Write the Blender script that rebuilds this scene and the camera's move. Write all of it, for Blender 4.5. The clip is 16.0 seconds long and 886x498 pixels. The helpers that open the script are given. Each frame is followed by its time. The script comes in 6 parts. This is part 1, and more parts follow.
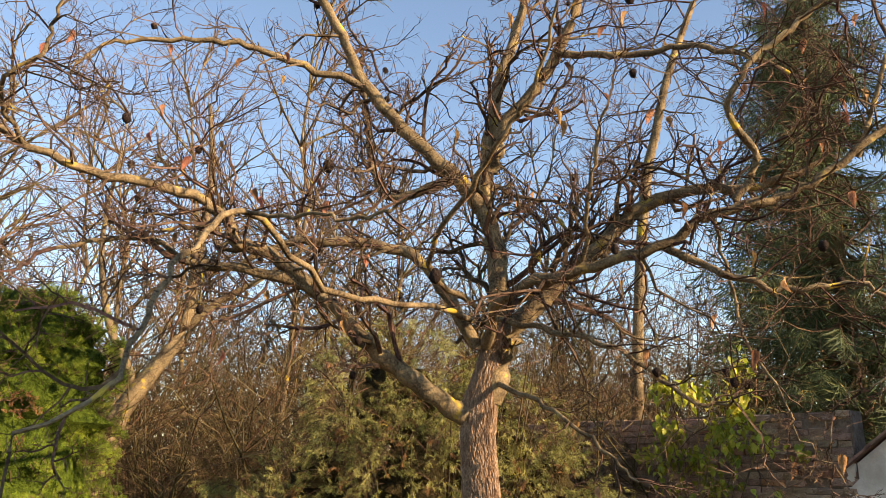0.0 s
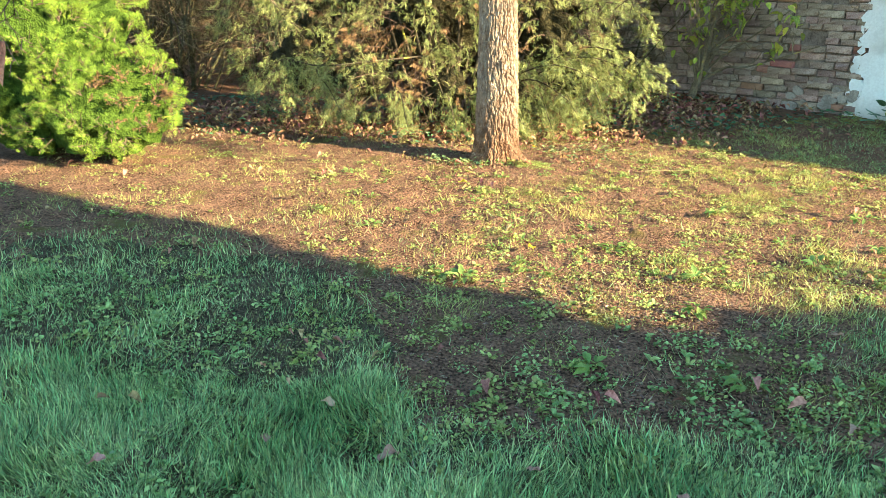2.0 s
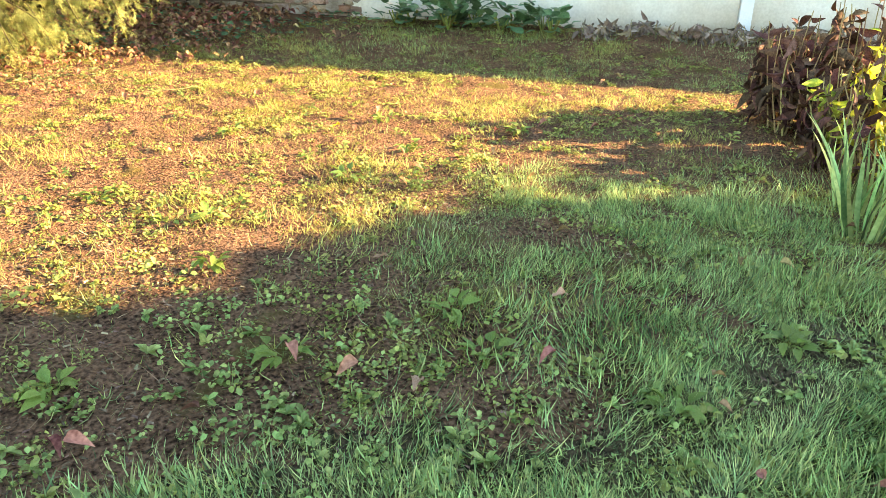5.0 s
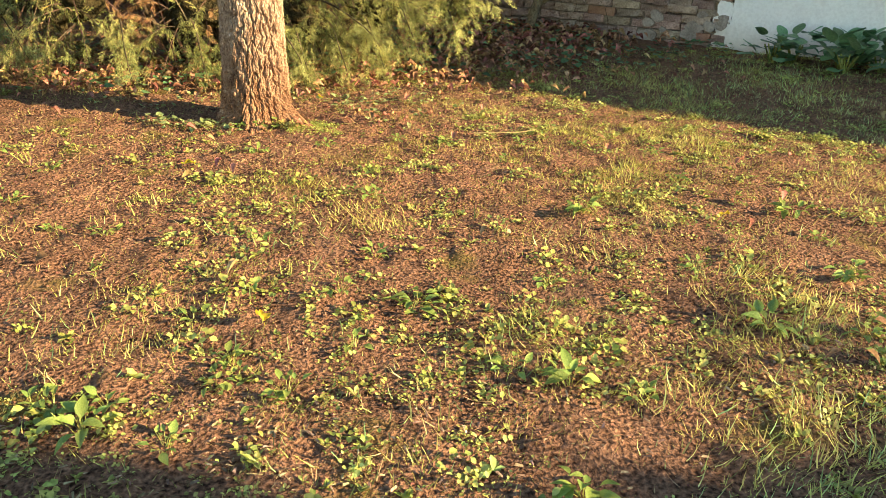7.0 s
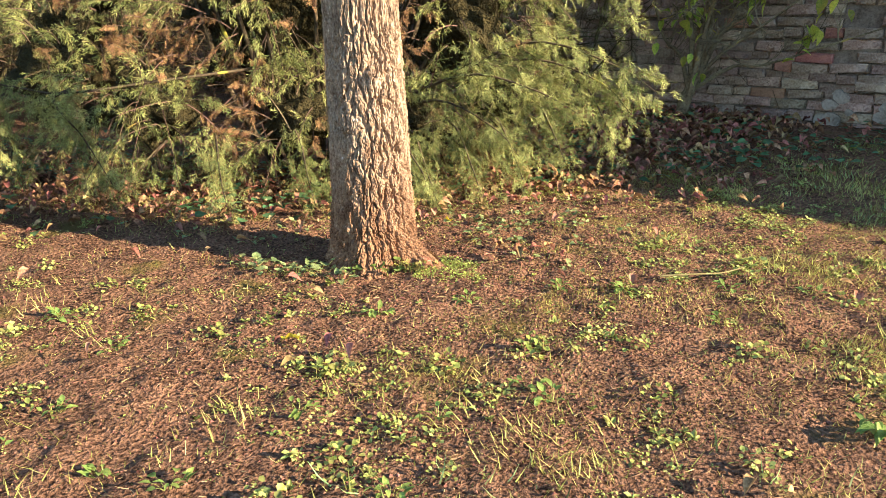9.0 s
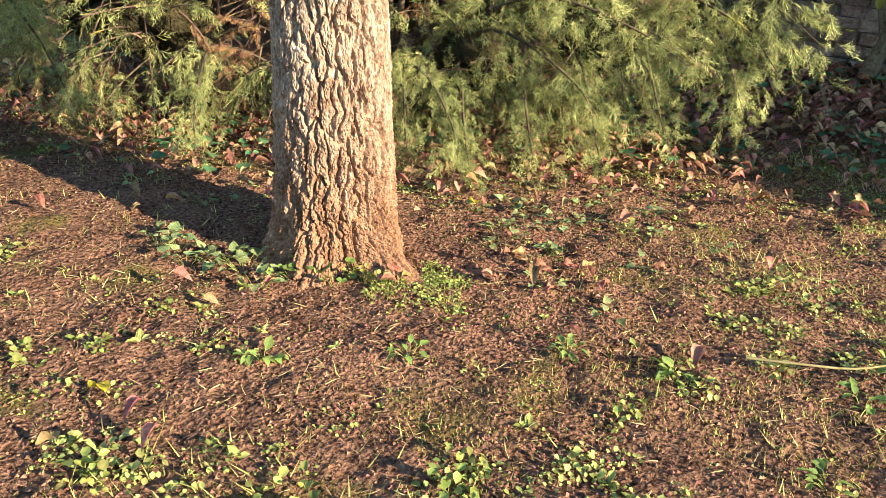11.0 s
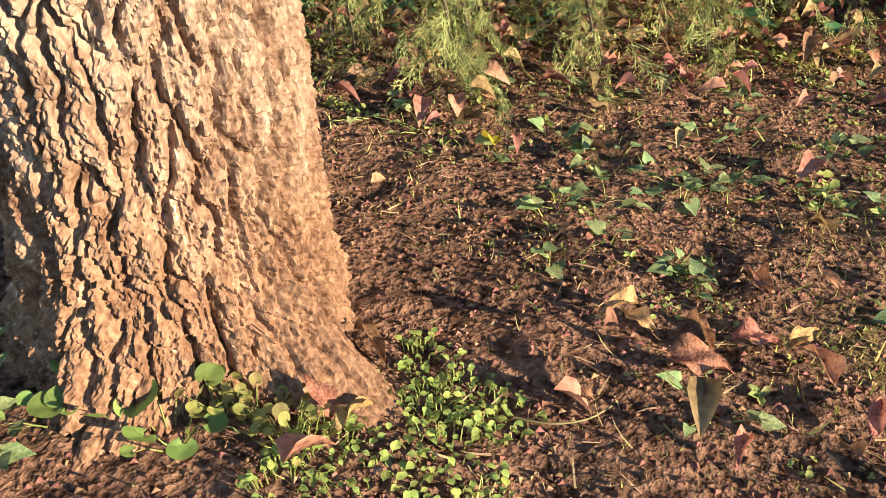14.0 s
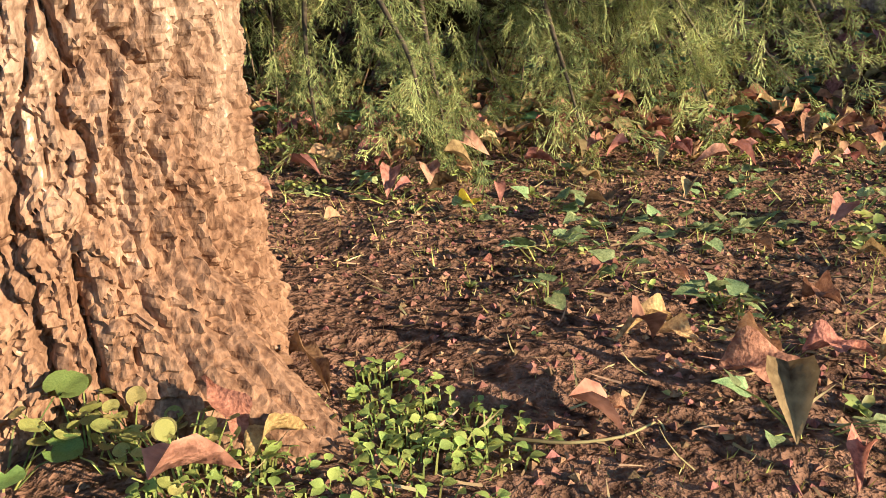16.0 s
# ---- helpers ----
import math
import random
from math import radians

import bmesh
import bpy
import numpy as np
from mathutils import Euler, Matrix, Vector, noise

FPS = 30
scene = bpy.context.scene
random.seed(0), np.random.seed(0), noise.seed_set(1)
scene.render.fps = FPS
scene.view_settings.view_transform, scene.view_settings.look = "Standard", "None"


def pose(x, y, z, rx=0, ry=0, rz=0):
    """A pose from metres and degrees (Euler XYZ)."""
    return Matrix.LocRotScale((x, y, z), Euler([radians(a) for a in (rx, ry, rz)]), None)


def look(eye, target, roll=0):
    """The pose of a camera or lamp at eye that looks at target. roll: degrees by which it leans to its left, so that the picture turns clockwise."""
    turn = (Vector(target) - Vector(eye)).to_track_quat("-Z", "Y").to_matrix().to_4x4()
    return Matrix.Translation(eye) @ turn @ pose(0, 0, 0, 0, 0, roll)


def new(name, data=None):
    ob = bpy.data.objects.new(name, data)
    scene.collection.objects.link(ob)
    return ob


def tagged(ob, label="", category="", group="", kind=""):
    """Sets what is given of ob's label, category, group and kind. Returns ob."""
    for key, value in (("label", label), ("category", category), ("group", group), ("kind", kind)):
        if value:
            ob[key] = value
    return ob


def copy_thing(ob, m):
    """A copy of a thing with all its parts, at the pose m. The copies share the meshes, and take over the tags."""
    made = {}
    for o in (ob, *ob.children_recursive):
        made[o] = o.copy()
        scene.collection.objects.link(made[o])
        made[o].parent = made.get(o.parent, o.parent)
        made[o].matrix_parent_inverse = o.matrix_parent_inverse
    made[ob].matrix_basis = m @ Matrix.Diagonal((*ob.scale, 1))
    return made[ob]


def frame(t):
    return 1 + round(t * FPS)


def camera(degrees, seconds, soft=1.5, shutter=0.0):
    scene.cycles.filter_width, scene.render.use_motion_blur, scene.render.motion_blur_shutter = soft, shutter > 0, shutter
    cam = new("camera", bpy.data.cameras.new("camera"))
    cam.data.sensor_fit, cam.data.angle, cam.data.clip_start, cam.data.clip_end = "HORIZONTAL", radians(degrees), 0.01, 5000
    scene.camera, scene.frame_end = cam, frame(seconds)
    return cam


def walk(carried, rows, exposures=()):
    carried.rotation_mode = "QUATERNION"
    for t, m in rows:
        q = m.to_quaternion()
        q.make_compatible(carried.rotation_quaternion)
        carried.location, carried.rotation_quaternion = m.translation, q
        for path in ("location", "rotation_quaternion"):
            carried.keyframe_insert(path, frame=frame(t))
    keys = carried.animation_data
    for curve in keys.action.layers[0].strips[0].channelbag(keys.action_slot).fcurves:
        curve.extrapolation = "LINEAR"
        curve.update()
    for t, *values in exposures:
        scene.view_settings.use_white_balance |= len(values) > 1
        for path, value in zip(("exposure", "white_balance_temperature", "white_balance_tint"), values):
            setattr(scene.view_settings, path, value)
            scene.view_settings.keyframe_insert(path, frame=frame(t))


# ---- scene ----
cam = camera(59.5, 16.0, soft=0.35)
PATH = [
    (0, (0.308, 2.596, 1.632), (0.349, 5.341, 2.361), -0.7),
    (0.5, (0.294, 2.580, 1.585), (0.354, 5.400, 1.917), -1.1),
    (1, (0.280, 2.566, 1.521), (0.388, 5.402, 1.411), -0.7),
    (1.5, (0.283, 2.545, 1.458), (0.386, 5.343, 0.988), 0.3),
    (2, (0.261, 2.515, 1.376), (0.261, 5.207, 0.470), 0.5),
    (2.5, (0.271, 2.505, 1.305), (0.287, 5.045, 0.035), -0.6),
    (3, (0.364, 2.489, 1.318), (0.873, 4.872, -0.141), 0.3),
    (5.3, (0.791, 3.473, 1.092), (2.241, 5.666, 0.016), 1.0),
    (5.5, (0.835, 3.584, 1.105), (2.242, 5.812, 0.045), 0.5),
    (6, (0.903, 3.918, 1.096), (2.235, 6.197, 0.050), -0.6),
    (6.5, (0.890, 4.250, 1.115), (1.974, 6.644, 0.037), 0.2),
    (7, (0.822, 4.531, 1.096), (1.383, 7.080, -0.024), 2.0),
    (7.5, (0.626, 4.818, 1.106), (0.954, 7.395, -0.041), 0.2),
    (8, (0.550, 5.058, 1.149), (0.905, 7.689, 0.141), -2.6),
    (8.5, (0.611, 5.378, 1.145), (0.896, 8.077, 0.307), -2.8),
    (9, (0.728, 5.643, 1.120), (0.953, 8.333, 0.237), -1.4),
    (9.2, (0.799, 5.781, 1.103), (1.029, 8.460, 0.187), -1.3),
    (11.3, (1.407, 6.995, 0.957), (0.940, 9.552, -0.183), 1.1),
    (11.5, (1.443, 7.145, 0.943), (0.905, 9.686, -0.209), 0.4),
    (12, (1.441, 7.455, 0.934), (0.814, 9.960, -0.247), -1.5),
    (12.5, (1.271, 7.708, 0.930), (0.839, 10.204, -0.354), -1.5),
    (13, (1.173, 7.858, 0.903), (0.846, 10.292, -0.523), -0.4),
    (13.5, (1.146, 8.070, 0.808), (0.851, 10.421, -0.757), -0.3),
    (14, (1.098, 8.186, 0.655), (0.913, 10.521, -0.953), 0.4),
    (14.5, (1.076, 8.247, 0.500), (1.012, 10.676, -0.971), 0.6),
    (15, (1.085, 8.280, 0.415), (1.044, 10.853, -0.785), 0.2),
    (15.5, (1.086, 8.277, 0.358), (1.004, 10.933, -0.646), -0.1),
    (16, (1.106, 8.284, 0.335), (0.957, 10.975, -0.564), -0.4),
]
EXPOSURE = [
    (0.0, 1.42, 7900, 15),
    (0.5, 1.78, 9400, 9),
    (1.0, 2.2, 9600, 6),
    (1.5, 2.5, 7400, -4),
    (2.0, 2.95, 6250, -11),
    (2.5, 3.38, 5250, -16),
    (3.0, 3.6, 5150, -15),
    (5.5, 3.22, 9100, 4),
    (6.5, 2.75, 8400, 2),
    (7.0, 2.42, 7900, 3),
    (8.0, 2.34, 6800, 3),
    (9.0, 2.34, 6200, 3),
    (12.5, 2.08, 5850, 2),
    (16.0, 1.8, 5900, 4),
]
walk(cam, [(t, look(eye, target, roll)) for t, eye, target, roll in PATH], EXPOSURE)

# ---- sky and sun: low autumn sun from the side ----
SUN = Vector((0.8836, -0.468, 0.33)).normalized()
world = bpy.data.worlds.new("sky")
scene.world = world
world.use_nodes = True
wn = world.node_tree.nodes
sky = wn.new("ShaderNodeTexSky")
sky.sky_type = "NISHITA"
sky.sun_disc = False
sky.sun_elevation = math.asin(SUN.z)
sky.sun_rotation = math.atan2(SUN.x, SUN.y)
sky.air_density, sky.dust_density, sky.ozone_density = 1.0, 0.2, 2.8
wn["Background"].inputs["Strength"].default_value = 0.118
world.node_tree.links.new(sky.outputs["Color"], wn["Background"].inputs["Color"])
lamp = bpy.data.lights.new("sun", "SUN")
lamp.energy, lamp.angle, lamp.color = 5.0, radians(0.6), (1.0, 0.80, 0.58)
sun = new("sun", lamp)
sun.matrix_world = look(SUN * 40, (0, 0, 0))

# ---- materials ----
def material(name, dark, light, scale=8.0, rough=0.8, bump=0.3, bump_scale=40.0, vary=0.0, island=False, thin=0.0, spots=None, stretch=(1, 1, 1), dist=0.01, third=None, foot=None, speckle=0.45):
    """Procedural surface: two colours over coarse and fine noise, a bump, and a change of value from piece to piece."""
    m = bpy.data.materials.new(name)
    m.use_nodes = True
    t = m.node_tree
    n, link = t.nodes, t.links.new
    bsdf = n["Principled BSDF"]
    bsdf.inputs["Roughness"].default_value = rough
    bsdf.inputs["Specular IOR Level"].default_value = 0.06 if rough > 0.7 else 0.22
    co = n.new("ShaderNodeTexCoord")
    mp = n.new("ShaderNodeMapping")
    mp.inputs["Scale"].default_value = stretch
    link(co.outputs["Object"], mp.inputs["Vector"])
    big = n.new("ShaderNodeTexNoise")
    big.inputs["Scale"].default_value = scale
    big.inputs["Detail"].default_value = 5
    fine = n.new("ShaderNodeTexNoise")
    fine.inputs["Scale"].default_value = bump_scale
    fine.inputs["Detail"].default_value = 6
    link(mp.outputs["Vector"], big.inputs["Vector"])
    link(mp.outputs["Vector"], fine.inputs["Vector"])
    mix = n.new("ShaderNodeMath")
    mix.operation = "MULTIPLY_ADD"
    mix.inputs[1].default_value = speckle
    link(fine.outputs["Fac"], mix.inputs[0])
    half = n.new("ShaderNodeMath")
    half.operation = "MULTIPLY"
    half.inputs[1].default_value = 1 - speckle
    link(big.outputs["Fac"], half.inputs[0])
    link(half.outputs[0], mix.inputs[2])
    ramp = n.new("ShaderNodeValToRGB")
    ramp.color_ramp.elements[0].position, ramp.color_ramp.elements[0].color = 0.36, (*dark, 1)
    ramp.color_ramp.elements[1].position, ramp.color_ramp.elements[1].color = 0.64, (*light, 1)
    if third:
        e = ramp.color_ramp.elements.new(0.72)
        e.color = (*third, 1)
    link(mix.outputs[0], ramp.inputs["Fac"])
    colour = ramp.outputs["Color"]
    if spots:
        sp = n.new("ShaderNodeTexNoise")
        sp.inputs["Scale"].default_value = spots[1]
        sp.inputs["Detail"].default_value = 4
        link(co.outputs["Object"], sp.inputs["Vector"])
        sr = n.new("ShaderNodeValToRGB")
        sr.color_ramp.elements[0].position, sr.color_ramp.elements[1].position = spots[2], spots[2] + 0.08
        link(sp.outputs["Fac"], sr.inputs["Fac"])
        sm = n.new("ShaderNodeMix")
        sm.data_type = "RGBA"
        link(sr.outputs["Color"], sm.inputs["Factor"])
        link(colour, sm.inputs["A"])
        sm.inputs["B"].default_value = (*spots[0], 1)
        colour = sm.outputs["Result"]
    if foot:
        sep = n.new("ShaderNodeSeparateXYZ")
        link(co.outputs["Object"], sep.inputs["Vector"])
        wob = n.new("ShaderNodeMath")
        wob.operation = "MULTIPLY_ADD"
        wob.inputs[1].default_value = 0.5
        link(big.outputs["Fac"], wob.inputs[0])
        link(sep.outputs["Z"], wob.inputs[2])
        band = n.new("ShaderNodeMapRange")
        band.inputs["From Min"].default_value, band.inputs["From Max"].default_value = foot[1] + 0.25, foot[2] + 0.25
        link(wob.outputs[0], band.inputs["Value"])
        fm = n.new("ShaderNodeMix")
        fm.data_type = "RGBA"
        link(band.outputs["Result"], fm.inputs["Factor"])
        tint = n.new("ShaderNodeMix")
        tint.data_type, tint.blend_type = "RGBA", "MULTIPLY"
        tint.inputs["Factor"].default_value = 1.0
        link(colour, tint.inputs["A"])
        tint.inputs["B"].default_value = (*foot[0], 1)
        link(tint.outputs["Result"], fm.inputs["A"])
        link(colour, fm.inputs["B"])
        colour = fm.outputs["Result"]
    if vary:
        hsv = n.new("ShaderNodeHueSaturation")
        link(colour, hsv.inputs["Color"])
        source = n.new("ShaderNodeNewGeometry").outputs["Random Per Island"] if island else n.new("ShaderNodeObjectInfo").outputs["Random"]
        for socket, low, high in (("Value", 1 - vary, 1 + vary), ("Hue", 0.5 - vary * 0.07, 0.5 + vary * 0.07)):
            mr = n.new("ShaderNodeMapRange")
            mr.inputs["To Min"].default_value, mr.inputs["To Max"].default_value = low, high
            wn2 = n.new("ShaderNodeTexWhiteNoise")
            wn2.noise_dimensions = "1D"
            add = n.new("ShaderNodeMath")
            add.inputs[1].default_value = 3.7 if socket == "Hue" else 0.0
            link(source, add.inputs[0])
            link(add.outputs[0], wn2.inputs["W"])
            link(wn2.outputs["Value"], mr.inputs["Value"])
            link(mr.outputs["Result"], hsv.inputs[socket])
        colour = hsv.outputs["Color"]
    link(colour, bsdf.inputs["Base Color"])
    if bump:
        bp = n.new("ShaderNodeBump")
        bp.inputs["Strength"].default_value, bp.inputs["Distance"].default_value = bump, dist
        link(fine.outputs["Fac"], bp.inputs["Height"])
        link(bp.outputs["Normal"], bsdf.inputs["Normal"])
    if thin:
        tr = n.new("ShaderNodeBsdfTranslucent")
        link(colour, tr.inputs["Color"])
        ms = n.new("ShaderNodeMixShader")
        ms.inputs[0].default_value = thin
        link(bsdf.outputs["BSDF"], ms.inputs[1])
        link(tr.outputs["BSDF"], ms.inputs[2])
        link(ms.outputs["Shader"], n["Material Output"].inputs["Surface"])
    return m


SOIL = material("soil", (0.034, 0.016, 0.009), (0.315, 0.166, 0.100), 5.0, 0.95, 1.0, 75, spots=((0.14, 0.098, 0.034), 2.5, 0.60), dist=0.05, speckle=0.75)
CRUMB = material("soil_crumb", (0.07, 0.034, 0.022), (0.29, 0.15, 0.09), 9, 0.95, 0.5, 160, vary=0.45, island=True)
STRAW = material("straw", (0.17, 0.11, 0.055), (0.36, 0.26, 0.13), 12, 0.8, 0, vary=0.45, island=True)
BARK = material("tree_bark", (0.11, 0.066, 0.042), (0.40, 0.285, 0.195), 26, 0.95, 0.5, 150, stretch=(1, 1, 0.5), dist=0.006, third=(0.78, 0.68, 0.55), foot=((0.74, 0.58, 0.48), 0.15, 0.6), speckle=0.6)
LIMB = material("limb_bark", (0.06, 0.043, 0.027), (0.28, 0.215, 0.125), 6, 0.85, 0.8, 60, spots=((0.50, 0.36, 0.05), 6.0, 0.63), dist=0.012)
TWIG = material("twig_bark", (0.035, 0.022, 0.017), (0.15, 0.10, 0.066), 6, 0.8, 0.3, 60, vary=0.4, island=True, spots=((0.42, 0.31, 0.06), 4.0, 0.66))
BROWN_TWIG = material("thicket_bark", (0.042, 0.027, 0.013), (0.185, 0.135, 0.072), 3, 0.85, 0.2, 40, vary=0.55, island=True)
NEEDLE = material("juniper_needles", (0.050, 0.068, 0.016), (0.43, 0.42, 0.14), 3.0, 0.6, 0, vary=0.5, island=True, thin=0.3)
NEEDLE_DRY = material("dry_needles", (0.11, 0.058, 0.028), (0.31, 0.18, 0.085), 5, 0.75, 0, vary=0.4, island=True, thin=0.2)
THUJA = material("thuja_scales", (0.06, 0.115, 0.010), (0.36, 0.45, 0.055), 4.0, 0.6, 0, vary=0.4, island=True, thin=0.3)
SPRUCE = material("spruce_needles", (0.035, 0.055, 0.022), (0.12, 0.15, 0.06), 2, 0.65, 0, vary=0.35, island=True, thin=0.15)
GRASS = material("grass_blades", (0.15, 0.23, 0.07), (0.47, 0.53, 0.22), 1.8, 0.5, 0, vary=0.8, island=True, thin=0.4, third=(0.60, 0.57, 0.29))
GRASS_DRY = material("sunny_grass", (0.22, 0.21, 0.05), (0.52, 0.46, 0.14), 2.2, 0.6, 0, vary=0.45, island=True, thin=0.35)
WEED = material("weed_leaves", (0.16, 0.19, 0.035), (0.44, 0.43, 0.13), 6, 0.5, 0.2, 80, vary=0.45, island=True, thin=0.35)
LAWN_WEED = material("lawn_weed_leaves", (0.15, 0.21, 0.05), (0.40, 0.46, 0.16), 6, 0.45, 0.2, 80, vary=0.45, island=True, thin=0.35)
PINK_DEAD = material("pinkish_dead_leaf", (0.40, 0.18, 0.11), (0.62, 0.37, 0.26), 20, 0.7, 0.4, 100, vary=0.3, thin=0.2)
IVY = material("ivy_leaves", (0.035, 0.08, 0.03), (0.11, 0.19, 0.075), 14, 0.4, 0.2, 80, vary=0.4, island=True, thin=0.2)
IVY_ONE = material("single_leaf_green", (0.08, 0.125, 0.042), (0.34, 0.37, 0.15), 7, 0.45, 0.4, 40, vary=0.45, thin=0.3)
ROUND_LEAF = material("round_leaf_green", (0.11, 0.17, 0.03), (0.27, 0.34, 0.09), 30, 0.45, 0.3, 120, vary=0.25, thin=0.35)
CHICKWEED = material("chickweed_leaf", (0.20, 0.25, 0.045), (0.41, 0.45, 0.12), 30, 0.45, 0.3, 120, vary=0.3, thin=0.35)
DEAD = material("dead_leaves", (0.13, 0.058, 0.032), (0.50, 0.275, 0.155), 12, 0.8, 0.4, 90, vary=0.6, island=True, thin=0.25)
DEAD_ONE = material("dead_leaf", (0.15, 0.062, 0.030), (0.52, 0.27, 0.13), 5, 0.7, 0.4, 18, vary=0.45, thin=0.25, dist=0.008)
BITS = material("litter_bits", (0.055, 0.028, 0.017), (0.27, 0.155, 0.09), 9, 0.85, 0.3, 90, vary=0.5, island=True)
LITTER = material("lawn_litter", (0.05, 0.03, 0.018), (0.33, 0.235, 0.15), 9, 0.85, 0.3, 90, vary=0.6, island=True)
LAWN_SOIL = material("lawn_soil", (0.024, 0.018, 0.010), (0.16, 0.112, 0.062), 7, 0.95, 1.0, 75, dist=0.05, speckle=0.75)
WITHER = material("withered_leaves", (0.15, 0.105, 0.085), (0.34, 0.26, 0.21), 9, 0.85, 0.3, 90, vary=0.4, island=True)
DARK_DEAD = material("blackened_leaves", (0.045, 0.022, 0.017), (0.17, 0.09, 0.065), 9, 0.75, 0.3, 90, vary=0.5, island=True)
# near-black foliage tones: the shade between the sprays is put into the colour
INNER_SHADE = material("inner_needles", (0.018, 0.016, 0.008), (0.07, 0.055, 0.024), 14, 0.9, 1.0, 70, dist=0.05)
INNER_SHADE_GREEN = material("inner_scales", (0.02, 0.036, 0.005), (0.10, 0.145, 0.02), 22, 0.9, 1.0, 80, dist=0.05)
MOSS = material("moss", (0.14, 0.135, 0.03), (0.44, 0.38, 0.11), 6, 0.8, 0, vary=0.5, island=True, thin=0.2)
OLIVE = material("olive_leaf", (0.16, 0.15, 0.035), (0.42, 0.36, 0.11), 30, 0.5, 0.3, 120, vary=0.35, thin=0.35)
YELLOW = material("yellow_leaf", (0.42, 0.32, 0.02), (0.68, 0.54, 0.06), 20, 0.5, 0.2, 90, vary=0.3, thin=0.4)
LILAC = material("lilac_leaves", (0.16, 0.24, 0.03), (0.58, 0.54, 0.08), 5, 0.5, 0.2, 80, vary=0.4, island=True, thin=0.45)
BERGENIA = material("bergenia_leaves", (0.06, 0.13, 0.055), (0.16, 0.27, 0.12), 9, 0.4, 0.3, 60, vary=0.4, thin=0.2)
HUSK = material("nut_husk", (0.012, 0.009, 0.008), (0.05, 0.035, 0.03), 40, 0.8, 0.8, 120)
BRICK = material("old_brick", (0.17, 0.105, 0.072), (0.44, 0.315, 0.235), 9, 0.95, 1.0, 60, vary=0.3, dist=0.02)
BRICK_RED = material("red_brick", (0.20, 0.085, 0.058), (0.38, 0.19, 0.13), 8, 0.95, 0.8, 70, vary=0.3, dist=0.008)
BRICK_FAR = material("old_brick_rest", (0.20, 0.125, 0.09), (0.46, 0.33, 0.25), 9, 0.95, 1.0, 60, vary=0.25, island=True, dist=0.02)
MORTAR = material("mortar", (0.09, 0.065, 0.048), (0.27, 0.20, 0.155), 8, 0.95, 0.8, 60, dist=0.01)
PLASTER = material("whitewash", (0.66, 0.60, 0.53), (0.82, 0.77, 0.70), 1.3, 0.9, 0.35, 45, spots=((0.47, 0.40, 0.32), 0.9, 0.63), dist=0.006, foot=((0.66, 0.56, 0.44), 0.02, 0.45))
TILE = material("roof_tile", (0.16, 0.10, 0.075), (0.30, 0.20, 0.15), 7, 0.9, 0.5, 50, vary=0.25)
WOOD = material("weathered_wood", (0.18, 0.15, 0.12), (0.34, 0.29, 0.24), 6, 0.85, 0.5, 60, stretch=(1, 1, 0.2))
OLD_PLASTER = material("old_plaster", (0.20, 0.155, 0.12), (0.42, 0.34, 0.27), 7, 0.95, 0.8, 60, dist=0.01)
WHITE = material("white_paint", (0.72, 0.72, 0.72), (0.82, 0.82, 0.82), 4, 0.7, 0.2, 60)


# ---- mesh helpers ----
def mesh_of(name, verts, faces, mat, smooth=False):
    """A mesh from an (n, 3) array and arrays of faces, each with its own number of corners."""
    me = bpy.data.meshes.new(name)
    verts = np.asarray(verts, dtype=np.float32)
    faces = [np.asarray(f, dtype=np.int32) for f in faces if len(f)]
    loops = np.concatenate([f.ravel() for f in faces])
    sizes = np.concatenate([np.full(len(f), f.shape[1], dtype=np.int32) for f in faces])
    me.vertices.add(len(verts))
    me.vertices.foreach_set("co", verts.ravel())
    me.loops.add(len(loops))
    me.loops.foreach_set("vertex_index", loops)
    me.polygons.add(len(sizes))
    me.polygons.foreach_set("loop_start", np.concatenate([[0], np.cumsum(sizes)[:-1]]).astype(np.int32))
    me.polygons.foreach_set("loop_total", sizes)
    me.polygons.foreach_set("use_smooth", np.full(len(sizes), smooth))
    me.update(calc_edges=True)
    me.materials.append(mat)
    return me


class Pile:
    """Collects many small pieces into one mesh."""

    def __init__(self):
        self.v, self.f, self.n = [], {}, 0

    def add(self, verts, faces):
        for f in faces:
            f = np.asarray(f)
            self.f.setdefault(f.shape[1], []).append(f + self.n)
        self.v.append(verts)
        self.n += len(verts)

    def scatter(self, verts, faces, mats, places):
        """Copies of one small mesh: mats (k, 3, 3) with the sizes in them, places (k, 3)."""
        k, nv = len(places), len(verts)
        if not k:
            return
        out = np.einsum("kij,vj->kvi", mats, verts) + places[:, None, :]
        for f in faces:
            f = np.asarray(f)
            g = (f[None] + (np.arange(k) * nv)[:, None, None]).reshape(-1, f.shape[1])
            self.f.setdefault(f.shape[1], []).append(g + self.n)
        self.v.append(out.reshape(-1, 3))
        self.n += k * nv

    def mesh(self, name, mat, smooth=False):
        return mesh_of(name, np.concatenate(self.v), [np.concatenate(f) for f in self.f.values()], mat, smooth)


def thing(name, label, category, at=(0, 0, 0), group="", kind=""):
    ob = new(name)
    ob.location = at
    ob.empty_display_size = 0.1
    return tagged(ob, label, category, group, kind)


def part(name, me, parent, label="", world=True):
    """A mesh in world coordinates (or, with world off, in the parent's own) under a thing."""
    ob = new(name, me)
    ob.parent = parent
    if world:
        up = parent
        off = Vector((0, 0, 0))
        while up:
            off += up.location
            up = up.parent
        ob.matrix_parent_inverse = Matrix.Translation(-off)
    if label:
        ob["label"] = label
    return ob


